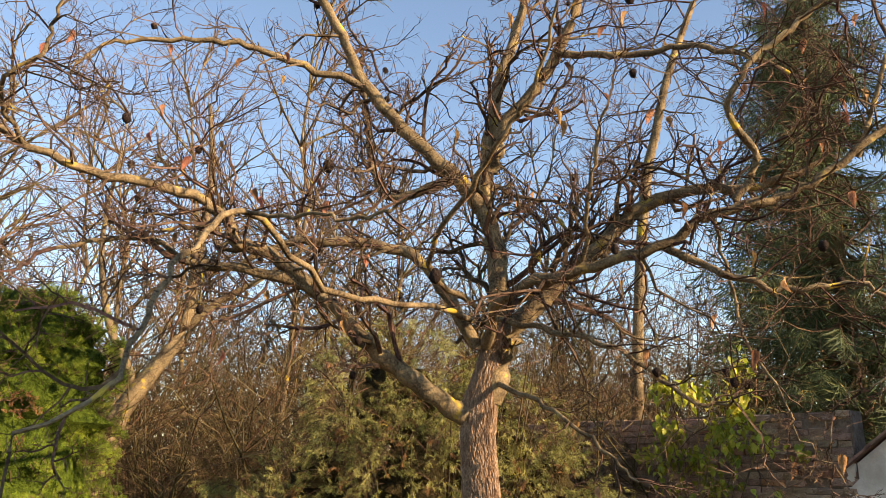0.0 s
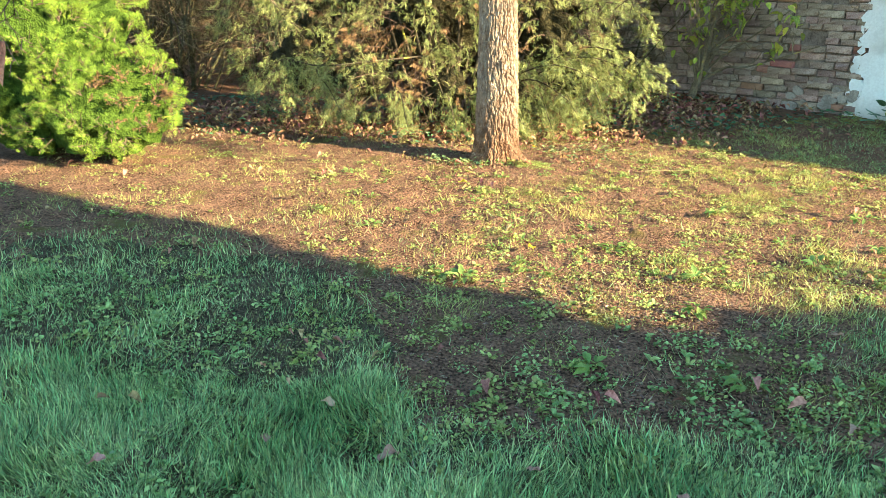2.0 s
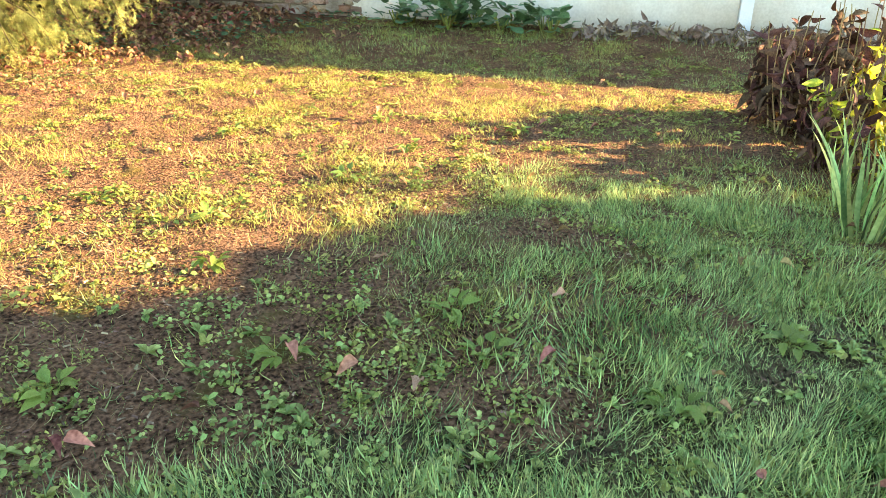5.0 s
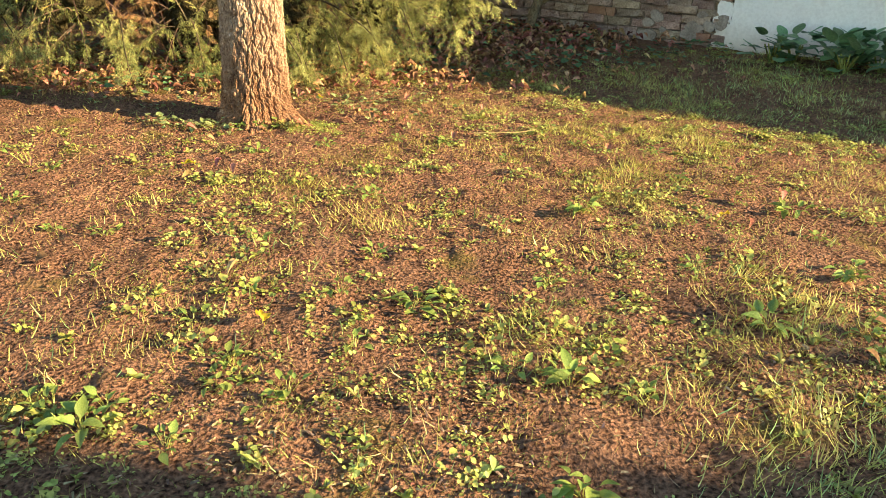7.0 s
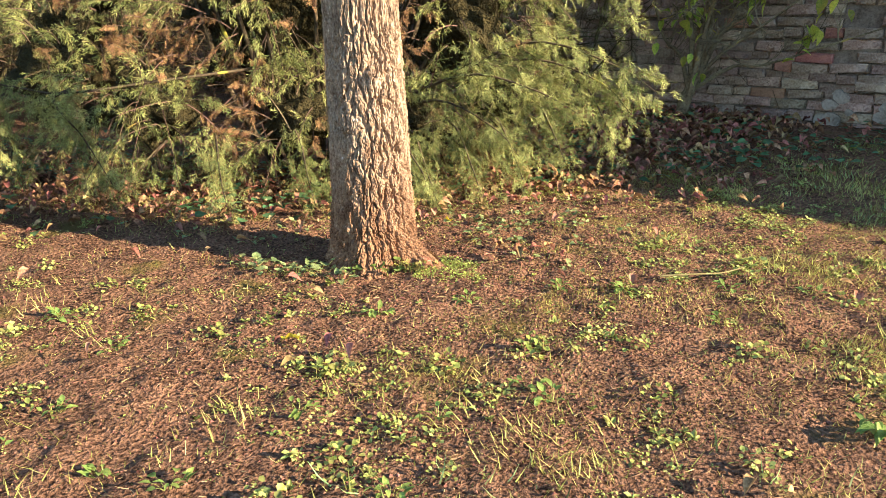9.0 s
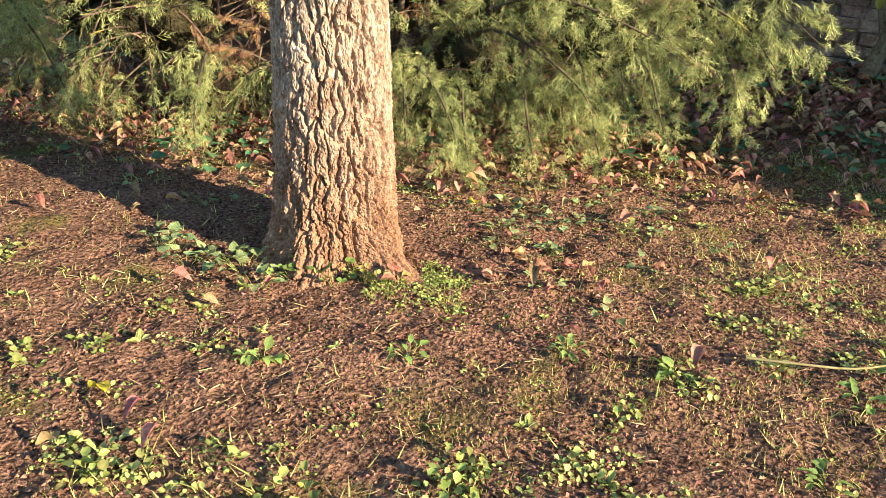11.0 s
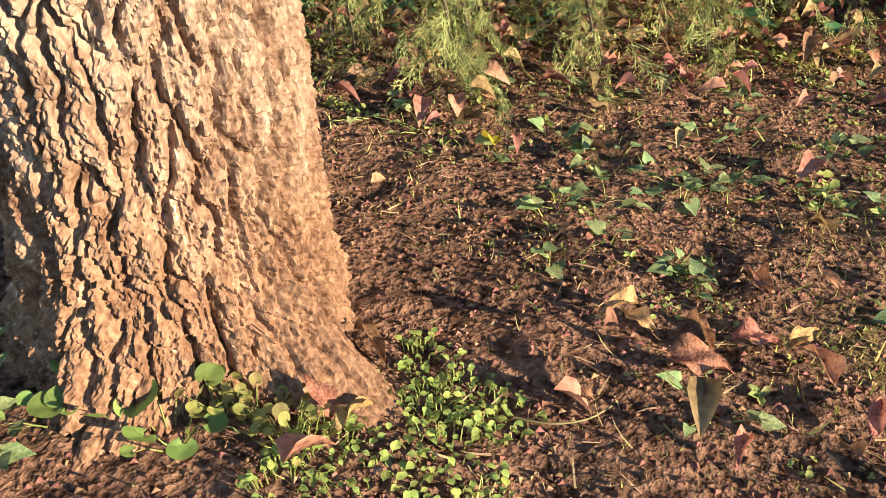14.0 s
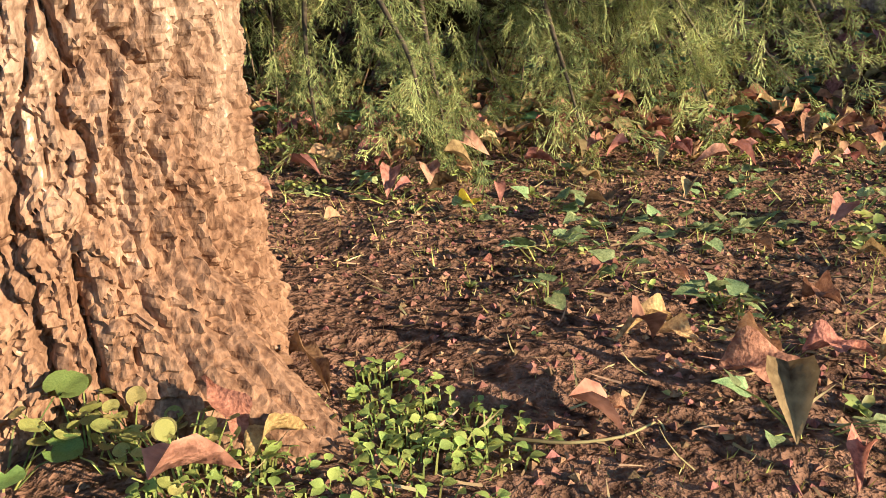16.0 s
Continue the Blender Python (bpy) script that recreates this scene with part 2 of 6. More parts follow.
def box(x0, x1, y0, y1, z0, z1):
    v = np.array([(x, y, z) for z in (z0, z1) for y in (y0, y1) for x in (x0, x1)], float)
    return v, np.array([(0, 2, 3, 1), (4, 5, 7, 6), (0, 1, 5, 4), (2, 6, 7, 3), (0, 4, 6, 2), (1, 3, 7, 5)])


def lattice(x, y, seed, wrap=0):
    """Smooth value noise between 0 and 1; wrap: cells after which x repeats."""
    xi, yi = np.floor(x).astype(np.int64), np.floor(y).astype(np.int64)
    fx, fy = x - xi, y - yi
    fx, fy = fx * fx * (3 - 2 * fx), fy * fy * (3 - 2 * fy)

    def h(a, b):
        if wrap:
            a = a % wrap
        k = (a * 374761393 + b * 668265263 + seed * 2147483647) & 0xFFFFFFFF
        k = ((k ^ (k >> 13)) * 1274126177) & 0xFFFFFFFF
        return ((k ^ (k >> 16)) & 0xFFFF) / 65535.0

    top = h(xi, yi) * (1 - fx) + h(xi + 1, yi) * fx
    low = h(xi, yi + 1) * (1 - fx) + h(xi + 1, yi + 1) * fx
    return top * (1 - fy) + low * fy


def spline(points, n):
    """n points on a smooth line through the points."""
    p = np.asarray(points, float)
    p = np.vstack([2 * p[0] - p[1], p, 2 * p[-1] - p[-2]])
    out = []
    for s in np.linspace(0, len(p) - 3 - 1e-6, n):
        i = int(s)
        t = s - i
        a, b, c, d = p[i:i + 4]
        out.append(0.5 * (2 * b + (c - a) * t + (2 * a - 5 * b + 4 * c - d) * t * t + (3 * b - a - 3 * c + d) * t ** 3))
    return np.array(out)


def tube(pts, radii, sides=6, lumps=0.0, seed=0):
    """A tapered branch along pts."""
    pts = np.asarray(pts, float)
    k = len(pts)
    d = np.gradient(pts, axis=0)
    d /= np.linalg.norm(d, axis=1)[:, None] + 1e-9
    ref = np.where(np.abs(d[:, 2:3]) > 0.9, np.array([[1.0, 0, 0]]), np.array([[0, 0, 1.0]]))
    u = np.cross(d, ref)
    u /= np.linalg.norm(u, axis=1)[:, None] + 1e-9
    w = np.cross(d, u)
    a = np.arange(sides) * 2 * np.pi / sides
    r = np.asarray(radii, float)[:, None] * np.ones((1, sides))
    if lumps:
        g = lattice(np.arange(k)[:, None] * 0.6 + np.zeros((1, sides)), np.arange(sides)[None] * 0.9 + np.zeros((k, 1)), seed)
        r = r * (1 + lumps * (g - 0.5) * 2)
    v = pts[:, None] + r[:, :, None] * (np.cos(a)[None, :, None] * u[:, None] + np.sin(a)[None, :, None] * w[:, None])
    i = np.arange(k - 1)[:, None] * sides
    j = np.arange(sides)[None]
    q = np.stack([i + j, i + (j + 1) % sides, i + sides + (j + 1) % sides, i + sides + j], -1).reshape(-1, 4)
    return v.reshape(-1, 3), q


def unit(v):
    return v / (np.linalg.norm(v) + 1e-9)


def grow(rng, pile, p, d, length, r, depth, kids=5, wig=0.25, lift=0.05, ratio=0.5, spread=0.9, n=5, ends=None, bare=0.25):
    """A branch that wanders and carries smaller ones."""
    pts, step = [np.array(p, float)], length / n
    d = unit(np.array(d, float))
    dirs = [d]
    for _ in range(n):
        d = unit(d + rng.normal(0, wig, 3) + np.array([0, 0, lift]))
        pts.append(pts[-1] + d * step)
        dirs.append(d)
    pile.add(*[*[(v, [q]) for v, q in [tube(pts, np.linspace(r, r * 0.45, n + 1), 3 if r < 0.012 else 5)]][0]])
    if depth == 0:
        if ends is not None:
            ends.append((pts[-1], d))
        return
    for k in range(kids):
        s = bare + (1 - bare) * (k + rng.random()) / kids
        i = min(n - 1, int(s * n))
        at = pts[i] + (pts[i + 1] - pts[i]) * (s * n - i)
        side = rng.normal(0, 1, 3)
        side -= side.dot(dirs[i]) * dirs[i]
        grow(rng, pile, at, dirs[i] + unit(side) * spread * (0.7 + 0.6 * rng.random()), length * ratio * (0.6 + 0.7 * rng.random()) * (1.15 - 0.4 * s),
             max(r * 0.48, 0.0018), depth - 1, max(2, int(kids * 0.75)), wig, lift, ratio, spread, max(2, n - 1), ends, 0.2)


def leaf_shape(width=0.5, fold=0.12, curl=0.15, points=5):
    """A leaf of length 1 along y, folded on its midrib and curled at the tip."""
    s = np.linspace(0, 1, points)
    w = width * 0.5 * np.sin(np.pi * np.clip(s, 0.0, 1) ** 0.8) + 0.01
    z = -curl * s ** 2
    v, f = [], []
    for a, b, c in zip(s, w, z):
        v += [(-b, a, c + fold * b * 2), (0, a, c), (b, a, c + fold * b * 2)]
    for i in range(points - 1):
        k = 3 * i
        f += [(k, k + 1, k + 4, k + 3), (k + 1, k + 2, k + 5, k + 4)]
    return np.array(v, float), [np.array(f)]


def frames(rng, out, droop=0.0, size=(0.8, 1.2), roll=3.14):
    """Turning matrices whose y follows the rows of out, at random sizes and rolls."""
    k = len(out)
    y = out + np.array([0, 0, -droop])
    y /= np.linalg.norm(y, axis=1)[:, None] + 1e-9
    up = np.tile(np.array([[0.02, 0.01, 1.0]]), (k, 1))
    x = np.cross(y, up)
    x /= np.linalg.norm(x, axis=1)[:, None] + 1e-9
    z = np.cross(x, y)
    a = rng.uniform(-roll, roll, k)[:, None]
    x, z = x * np.cos(a) + z * np.sin(a), z * np.cos(a) - x * np.sin(a)
    s = rng.uniform(*size, k)[:, None, None]
    return np.stack([x, y, z], -1) * s


# ---- ground ----
def rise(x, y):
    """Height of the ground: level, a little higher towards the walls and under the shrubs."""
    s = np.clip((x + y - 12.2) / 2.6, 0, 1)
    return 0.15 * s * s * (3 - 2 * s)


def relief(x, y):
    b = 0.014 * (lattice(x * 3.1, y * 3.1, 3) - 0.5) + 0.020 * (lattice(x * 8, y * 8, 5) - 0.5) + 0.014 * (lattice(x * 19, y * 19, 7) - 0.5)
    b += 0.012 * (lattice(x * 45, y * 45, 9) - 0.5)
    near = np.clip((14 - np.hypot(x - 1, y - 7)) / 6, 0, 1)
    return b * near


def height(x, y):
    return rise(x, y) + relief(x, y)


def steps(a, b, d):
    return np.arange(a, b, d)


gx = np.concatenate([[-900, -300, -100, -40, -20, -14, -10], steps(-8, -4, 0.4), steps(-4, -0.4, 0.045), steps(-0.4, 2.5, 0.019), steps(2.5, 6.4, 0.045), steps(6.4, 12, 0.4), [14, 20, 40, 100, 300, 900]])
gy = np.concatenate([[-900, -300, -100, -40, -20, -8], steps(-4, 2, 0.4), steps(2, 7.6, 0.042), steps(7.6, 10.3, 0.019), steps(10.3, 12.6, 0.06), steps(12.6, 24, 0.5), [26, 30, 40, 100, 300, 900]])
GX, GY = np.meshgrid(gx, gy)
GZ = height(GX, GY)
nx, ny = len(gx), len(gy)
idx = (np.arange(ny - 1)[:, None] * nx + np.arange(nx - 1)[None]).reshape(-1, 1)
ground = new("ground", mesh_of("ground", np.stack([GX, GY, GZ], -1).reshape(-1, 3), [np.hstack([idx, idx + 1, idx + nx + 1, idx + nx])], SOIL, True))
ground.data.materials.append(LAWN_SOIL)
tagged(ground, "bare brown garden soil with moss and crumbs", "ground", kind="structure")


def on_ground(x, y, lift=0.0):
    x, y = np.asarray(x, float), np.asarray(y, float)
    return np.stack([x, y, height(x, y) + lift], -1)


def stuff(name, pile, mat, label, category, smooth=False):
    return tagged(new(name, pile.mesh(name, mat, smooth)), label, category, kind="stuff")


# ---- the walls: along u from the plaster's edge, 45 degrees to the view ----
EDGE = Vector((4.54, 10.58, 0.0))
ALONG = Vector((1, -1, 0)).normalized()
BACK = Vector((1, 1, 0)).normalized()
WALL = Matrix.Translation(EDGE) @ Matrix((ALONG, BACK, (0, 0, 1))).transposed().to_4x4()


def in_wall(v):
    v = np.asarray(v, float)
    m = np.array(WALL)
    return v @ m[:3, :3].T + m[:3, 3]


def prism(outline, y0, y1):
    """An upright outline in u and z, from depth y0 to y1."""
    k = len(outline)
    v = np.array([(u, y, z) for y in (y0, y1) for u, z in outline], float)
    f4 = [(i, (i + 1) % k, k + (i + 1) % k, k + i) for i in range(k)]
    return v, [np.array(f4), np.array([tuple(range(k))[::-1], tuple(range(k, 2 * k))])]


brick_wall = thing("wall_brick", "old bare brick wall with crumbling joints, weathered grey-brown", "wall", EDGE, kind="structure")
core = Pile()
core.add(*[(in_wall(v), [f]) for v, f in [box(-6.0, -0.01, 0.035, 0.38, -0.2, 2.02)]][0])
part("mortar_core", core.mesh("mortar_core", MORTAR), brick_wall)


def brick_mesh(w, h, seed):
    rng = np.random.default_rng(seed)
    v, f = [], []
    e = 0.006
    for y, s in ((0.0, e), (0.012, 0.0), (0.07, 0.0)):
        for a, b in ((s, s), (w - s, s), (w - s, h - s), (s, h - s)):
            v.append((a + rng.normal(0, 0.005), y + rng.normal(0, 0.004), b + rng.normal(0, 0.005)))
    f = [(0, 1, 2, 3)] + [(4 * k + i, 4 * k + 4 + i, 4 * k + 4 + (i + 1) % 4, 4 * k + (i + 1) % 4) for k in (0, 1) for i in range(4)]
    return np.array(v), np.array(f)


house = thing("gable_wall", "whitewashed plaster gable of an outhouse, stained near the ground", "wall", EDGE, kind="structure")
gable = Pile()
gable.add(*[(in_wall(v), f) for v, f in [prism([(0.0, -0.2), (3.6, -0.2), (3.6, 1.5), (1.8, 2.9), (0.0, 1.5)], 0.0, 0.3)]][0])
part("plaster", gable.mesh("plaster", PLASTER), house)
rough_edge = Pile()
rng = np.random.default_rng(3)
for k in range(60):
    u, z, s = rng.uniform(-0.10, 0.02), rng.uniform(0.02, 1.45), rng.uniform(0.03, 0.09)
    a = np.sort(rng.uniform(0, 6.28, 7))
    o = [(u + s * math.cos(t) * 0.8, z + s * math.sin(t)) for t in a]
    v, f = prism(o, -0.004 - 0.003 * rng.random(), 0.03)
    rough_edge.add(in_wall(v), f)
part("broken_plaster_edge", rough_edge.mesh("broken_plaster_edge", PLASTER), house)
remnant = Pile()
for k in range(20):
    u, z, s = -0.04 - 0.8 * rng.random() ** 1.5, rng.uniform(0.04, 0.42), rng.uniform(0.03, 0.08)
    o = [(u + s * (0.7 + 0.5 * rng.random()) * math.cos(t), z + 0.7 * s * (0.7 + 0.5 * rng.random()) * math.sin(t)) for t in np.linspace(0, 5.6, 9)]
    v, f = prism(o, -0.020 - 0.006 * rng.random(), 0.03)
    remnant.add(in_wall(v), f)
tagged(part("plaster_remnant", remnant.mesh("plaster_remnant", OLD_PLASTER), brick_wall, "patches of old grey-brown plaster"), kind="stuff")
gable_roof = thing("gable_roof", "small pitched roof of old brown clay tiles", "roof", EDGE, kind="structure")
slope = math.atan2(1.4, 1.8)
tile_v, tile_f = prism([(0, 0), (0.36, 0), (0.36, 0.018), (0, 0.03)], 0, 0.19)
tile_me = mesh_of("roof_tile", tile_v, tile_f, TILE)
for side in (0, 1):
    for row in range(8):
        for col in range(6):
            s, yb = row * 0.29 - 0.12, -0.12 + col * 0.2
            ob = part("roof_tile", tile_me, gable_roof, world=False)
            if side == 0:
                m = pose(s * math.cos(slope), yb, 1.53 + s * math.sin(slope), 0, -math.degrees(slope), 0)
            else:
                m = pose(3.6 - s * math.cos(slope), yb + 0.19, 1.53 + s * math.sin(slope), 0, -math.degrees(slope), 180)
            ob.matrix_basis = Matrix((ALONG, BACK, (0, 0, 1))).transposed().to_4x4() @ m
rest = Pile()
for side in (0, 1):
    o = [(-0.12, 1.47), (1.8, 2.965), (1.8, 2.93), (-0.12, 1.44)] if side == 0 else [(1.8, 2.965), (3.72, 1.47), (3.72, 1.44), (1.8, 2.93)]
    v, f = prism(o, -0.10, 4.0)
    rest.add(in_wall(v), f)
part("roof_boards", rest.mesh("roof_boards", WOOD), gable_roof, "weathered board under the tiles")

garden_wall = thing("wall_white", "long white-painted garden wall standing in the shade", "wall", in_wall([(3.72, 0, 0)])[0], kind="structure")
gw = Pile()
gw.add(*[(in_wall(v), [f]) for v, f in [box(3.72, 16.0, 0.03, 0.3, -0.2, 2.40)]][0])
part("plaster", gw.mesh("plaster", PLASTER), garden_wall)
pillar = thing("wall_post", "white-painted square post between two plastered walls", "post", in_wall([(3.66, 0, 0)])[0], kind="structure")
pp = Pile()
for v, f in [box(3.605, 3.715, -0.06, 0.31, -0.1, 2.42), box(3.59, 3.73, -0.075, 0.32, 2.42, 2.47)]:
    pp.add(in_wall(v), [f])
part("shaft", pp.mesh("shaft", WHITE), pillar)

# unseen tall house added behind the walker, only to shade the near grass
shade_house = thing("neighbour_house", "plain plastered house, unseen, added to shade the near lawn", "house", (10.5, -3, 0), kind="structure")
nh = Pile()
nh.add(*[(v, [f]) for v, f in [box(8.5, 12.5, -5.6, -0.72, -0.1, 6.6)]][0])
part("wall", nh.mesh("wall", PLASTER), shade_house)
roofing = Pile()
v, f = prism([(8.2, 6.6), (12.5, 6.6), (10.4, 7.6)], -5.6, -0.75)
roofing.add(v, f)
part("roof", roofing.mesh("roof", TILE), shade_house)


# ---- the walnut tree ----
CX, CY = 0.70, 8.985
walnut = thing("walnut_tree", "bare walnut tree with furrowed pale-brown bark and lichen on its limbs", "tree", (CX, CY, 0))


def plates(x, y, seed, wrap):
    """Cracked plates of bark: how far a place lies from the nearest crack, and a value for its plate."""
    xi, yi = np.floor(x).astype(np.int64), np.floor(y).astype(np.int64)
    first, second, value = np.full(x.shape, 9.0), np.full(x.shape, 9.0), np.zeros(x.shape)
    for dx in (-1, 0, 1):
        for dy in (-1, 0, 1):
            h = []
            for k in range(3):
                n = ((((xi + dx) % wrap) * 374761393) + (yi + dy) * 668265263 + (seed + 57 * k) * 1442695041) & 0xFFFFFFFF
                n = ((n ^ (n >> 13)) * 1274126177) & 0xFFFFFFFF
                h.append(((n ^ (n >> 16)) & 0xFFFF) / 65535.0)
            d = np.hypot(xi + dx + 0.1 + 0.8 * h[0] - x, yi + dy + 0.1 + 0.8 * h[1] - y)
            nearer = d < first
            second = np.where(nearer, first, np.minimum(second, d))
            value = np.where(nearer, h[2], value)
            first = np.where(nearer, d, first)
    return second - first, value


def trunk_mesh():
    zs = np.concatenate([np.arange(-0.06, 0.5, 0.0032), np.arange(0.5, 1.0, 0.006), np.arange(1.0, 2.66, 0.015)])
    n = 440
    th = np.arange(n) * 2 * np.pi / n
    T, Z = np.meshgrid(th, zs)
    cx = np.interp(zs, [0, 0.6, 1.1, 1.75, 2.05, 2.35, 2.66], [CX, CX, CX - 0.01, CX - 0.035, CX - 0.01, CX + 0.09, CX + 0.175])[:, None]
    cy = np.interp(zs, [0, 1.1, 1.75, 2.66], [CY, CY + 0.005, CY + 0.03, CY + 0.125])[:, None]
    r = np.interp(zs, [-0.06, 0.0, 0.07, 0.15, 0.3, 0.6, 1.1, 1.75, 2.0, 2.3, 2.66], [0.22, 0.200, 0.184, 0.178, 0.172, 0.164, 0.151, 0.140, 0.146, 0.122, 0.108])[:, None]
    flare = np.exp(-np.clip(Z, -0.06, 9) / 0.085)
    lobes = 0.0
    for ang, wide, far in ((-0.62, 0.32, 0.085), (-0.57, 0.17, 0.07), (-1.75, 0.4, 0.06), (-2.7, 0.4, 0.05), (2.0, 0.5, 0.08)):
        d = (T - ang + np.pi) % (2 * np.pi) - np.pi
        lobes = lobes + far * np.exp(-(d / wide) ** 2)
    r = r + lobes * flare
    low = np.clip(1 - Z / 0.45, 0, 1)
    c = 32
    a = T / (2 * np.pi) * c
    warp = 0.8 * (lattice(a * 0.5, Z * 6, 11, c // 2) - 0.5) + 0.5 * (lattice(a, Z * 19, 12, c) - 0.5) + 0.35 * (lattice(a * 3, Z * 50, 22, 3 * c) - 0.5)
    rise_by = 0.5 * (lattice(a, Z * 9, 13, c) - 0.5) + 0.3 * (lattice(a * 3, Z * 40, 17, 3 * c) - 0.5)
    gap, plate = plates(a + warp, Z * 7.0 + rise_by, 31, c)
    gap2, plate2 = plates((a + 0.7 * warp) * 2, Z * 24 + 2 * rise_by, 32, 2 * c)
    gap3, plate3 = plates((a + 0.5 * warp) * 4, Z * 85 + 2 * rise_by, 33, 4 * c)
    ridge = np.clip(gap / 0.33, 0, 1)
    ridge = ridge * ridge * (3 - 2 * ridge)
    crack = np.clip(gap2 / 0.22, 0, 1)
    fleck = np.clip(gap3 / 0.3, 0, 1)
    grain = lattice(a * 9, Z * 120, 16, 9 * c)
    knob = lattice(a * 2.5, Z * 38, 24, 5 * c // 2)
    deep = 0.016 - 0.004 * np.clip((Z - 0.5) / 1.5, 0, 1) - 0.001 * low
    r = r + deep * (ridge - 0.75) + 0.003 * (plate - 0.5) * ridge + (0.005 + 0.003 * low) * (crack - 0.7) * (0.4 + 0.6 * ridge) + (0.002 + 0.003 * low) * (plate2 - 0.5) * ridge
    r = r + (0.0035 + 0.003 * low) * (fleck - 0.6) + 0.0035 * (plate3 - 0.5) * (0.5 + low) + 0.0015 * (grain - 0.5) + (0.003 + 0.016 * low) * (knob - 0.5)
    v = np.stack([cx + r * np.cos(T), cy + r * np.sin(T), Z], -1).reshape(-1, 3)
    i = np.arange(len(zs) - 1)[:, None] * n
    j = np.arange(n)[None]
    q = np.stack([i + j, i + (j + 1) % n, i + n + (j + 1) % n, i + n + j], -1).reshape(-1, 4)
    return mesh_of("trunk", v, [q], BARK, False)


part("trunk", trunk_mesh(), walnut, "pale furrowed trunk with a flared foot")
twigs = Pile()
tree_rng = np.random.default_rng(21)
tips = []


def limb(points, r0, r1, sprouts, size=0.85):
    """One limb of the walnut with its side branches and twigs."""
    sprouts = int(sprouts * 1.75)
    n = max(12, 5 * len(points))
    p = spline(points, n)
    p[2:] += tree_rng.normal(0, 0.012, (n - 2, 3))
    v, q = tube(p, np.linspace(r0, r1, n) * (1 + 0.06 * np.sin(np.arange(n) * 1.7)), 10, 0.08, len(tips))
    part("limb", mesh_of("limb", v, [q], LIMB, True), walnut)
    d = np.gradient(p, axis=0)
    for k in range(sprouts):
        s = int((0.18 + 0.82 * (k + tree_rng.random()) / sprouts) * (n - 1))
        a = unit(d[s])
        side = tree_rng.normal(0, 1, 3)
        side -= side.dot(a) * a
        grow(tree_rng, twigs, p[s], a * 0.7 + unit(side), size * (0.45 + 0.9 * tree_rng.random()), max(0.35 * np.interp(s, [0, n], [r0, r1]), 0.008), 3, 5, 0.36, 0.05, 0.56, 1.0, 6, tips)
    grow(tree_rng, twigs, p[-1], d[-1], size, r1, 3, 6, 0.32, 0.04, 0.56, 0.9, 6, tips)


limb([(0.62, 9.02, 1.90), (0.10, 8.85, 2.24), (-0.25, 8.70, 2.52), (-0.62, 8.50, 2.89), (-1.12, 8.30, 3.01), (-1.48, 8.10, 3.01)], 0.085, 0.025, 8)
limb([(-0.60, 8.52, 2.87), (-0.92, 8.35, 3.13), (-1.17, 8.20, 3.20), (-1.20, 8.10, 3.32), (-1.43, 7.95, 3.48), (-2.00, 7.60, 3.54), (-2.39, 7.40, 3.65), (-2.60, 7.20, 3.82)], 0.055, 0.022, 13)
limb([(0.68, 9.05, 2.50), (0.29, 8.95, 3.13), (-0.04, 8.90, 3.33), (-0.51, 8.80, 3.35), (-0.91, 8.70, 3.31), (-1.38, 8.50, 3.04), (-1.90, 8.30, 3.26), (-2.38, 8.00, 3.10)], 0.055, 0.015, 13)
limb([(0.80, 9.08, 2.35), (0.88, 9.10, 2.6), (0.88, 9.15, 3.32), (0.79, 9.20, 3.81), (0.94, 9.30, 4.91), (1.23, 9.40, 5.87), (1.42, 9.50, 6.72)], 0.115, 0.03, 12)
limb([(0.78, 9.20, 3.72), (0.54, 9.10, 4.01), (0.09, 9.00, 4.41), (-0.25, 8.90, 4.80), (-0.50, 8.80, 5.28), (-0.71, 8.70, 5.78)], 0.075, 0.035, 9)
limb([(-0.25, 8.90, 4.80), (-0.90, 8.80, 5.00), (-1.33, 8.70, 5.11), (-1.74, 8.60, 5.11), (-2.37, 8.50, 5.03), (-2.62, 8.40, 4.74)], 0.035, 0.012, 10)
limb([(0.49, 9.10, 3.99), (-0.07, 9.30, 3.90), (-0.26, 9.40, 4.27), (-0.30, 9.50, 4.77), (-0.38, 9.60, 5.37)], 0.045, 0.02, 8)
limb([(0.86, 9.22, 4.10), (1.01, 9.10, 4.56), (1.33, 9.00, 4.92), (1.60, 8.90, 5.44), (1.71, 8.80, 5.96)], 0.07, 0.04, 6)
limb([(1.46, 8.95, 5.15), (1.98, 8.70, 5.00), (2.42, 8.50, 4.95), (2.81, 8.30, 4.80), (3.14, 8.10, 4.50)], 0.035, 0.015, 7)
limb([(0.78, 9.04, 2.05), (1.08, 8.95, 2.74), (1.70, 8.80, 3.27), (2.02, 8.70, 3.58), (2.44, 8.50, 3.68), (2.81, 8.30, 3.63), (3.26, 8.10, 3.74)], 0.095, 0.02, 14)
limb([(0.75, 9.00, 2.50), (0.82, 8.60, 2.77), (1.08, 8.20, 2.86), (1.42, 8.00, 2.90), (1.95, 7.80, 3.04), (2.25, 7.70, 3.22), (2.69, 7.60, 3.30), (3.05, 7.50, 3.47), (3.52, 7.40, 3.84)], 0.05, 0.025, 14)
limb([(1.95, 7.80, 3.00), (2.32, 7.60, 2.75), (2.64, 7.50, 2.63), (2.96, 7.40, 2.65), (3.24, 7.30, 2.53)], 0.028, 0.012, 9, 0.7)
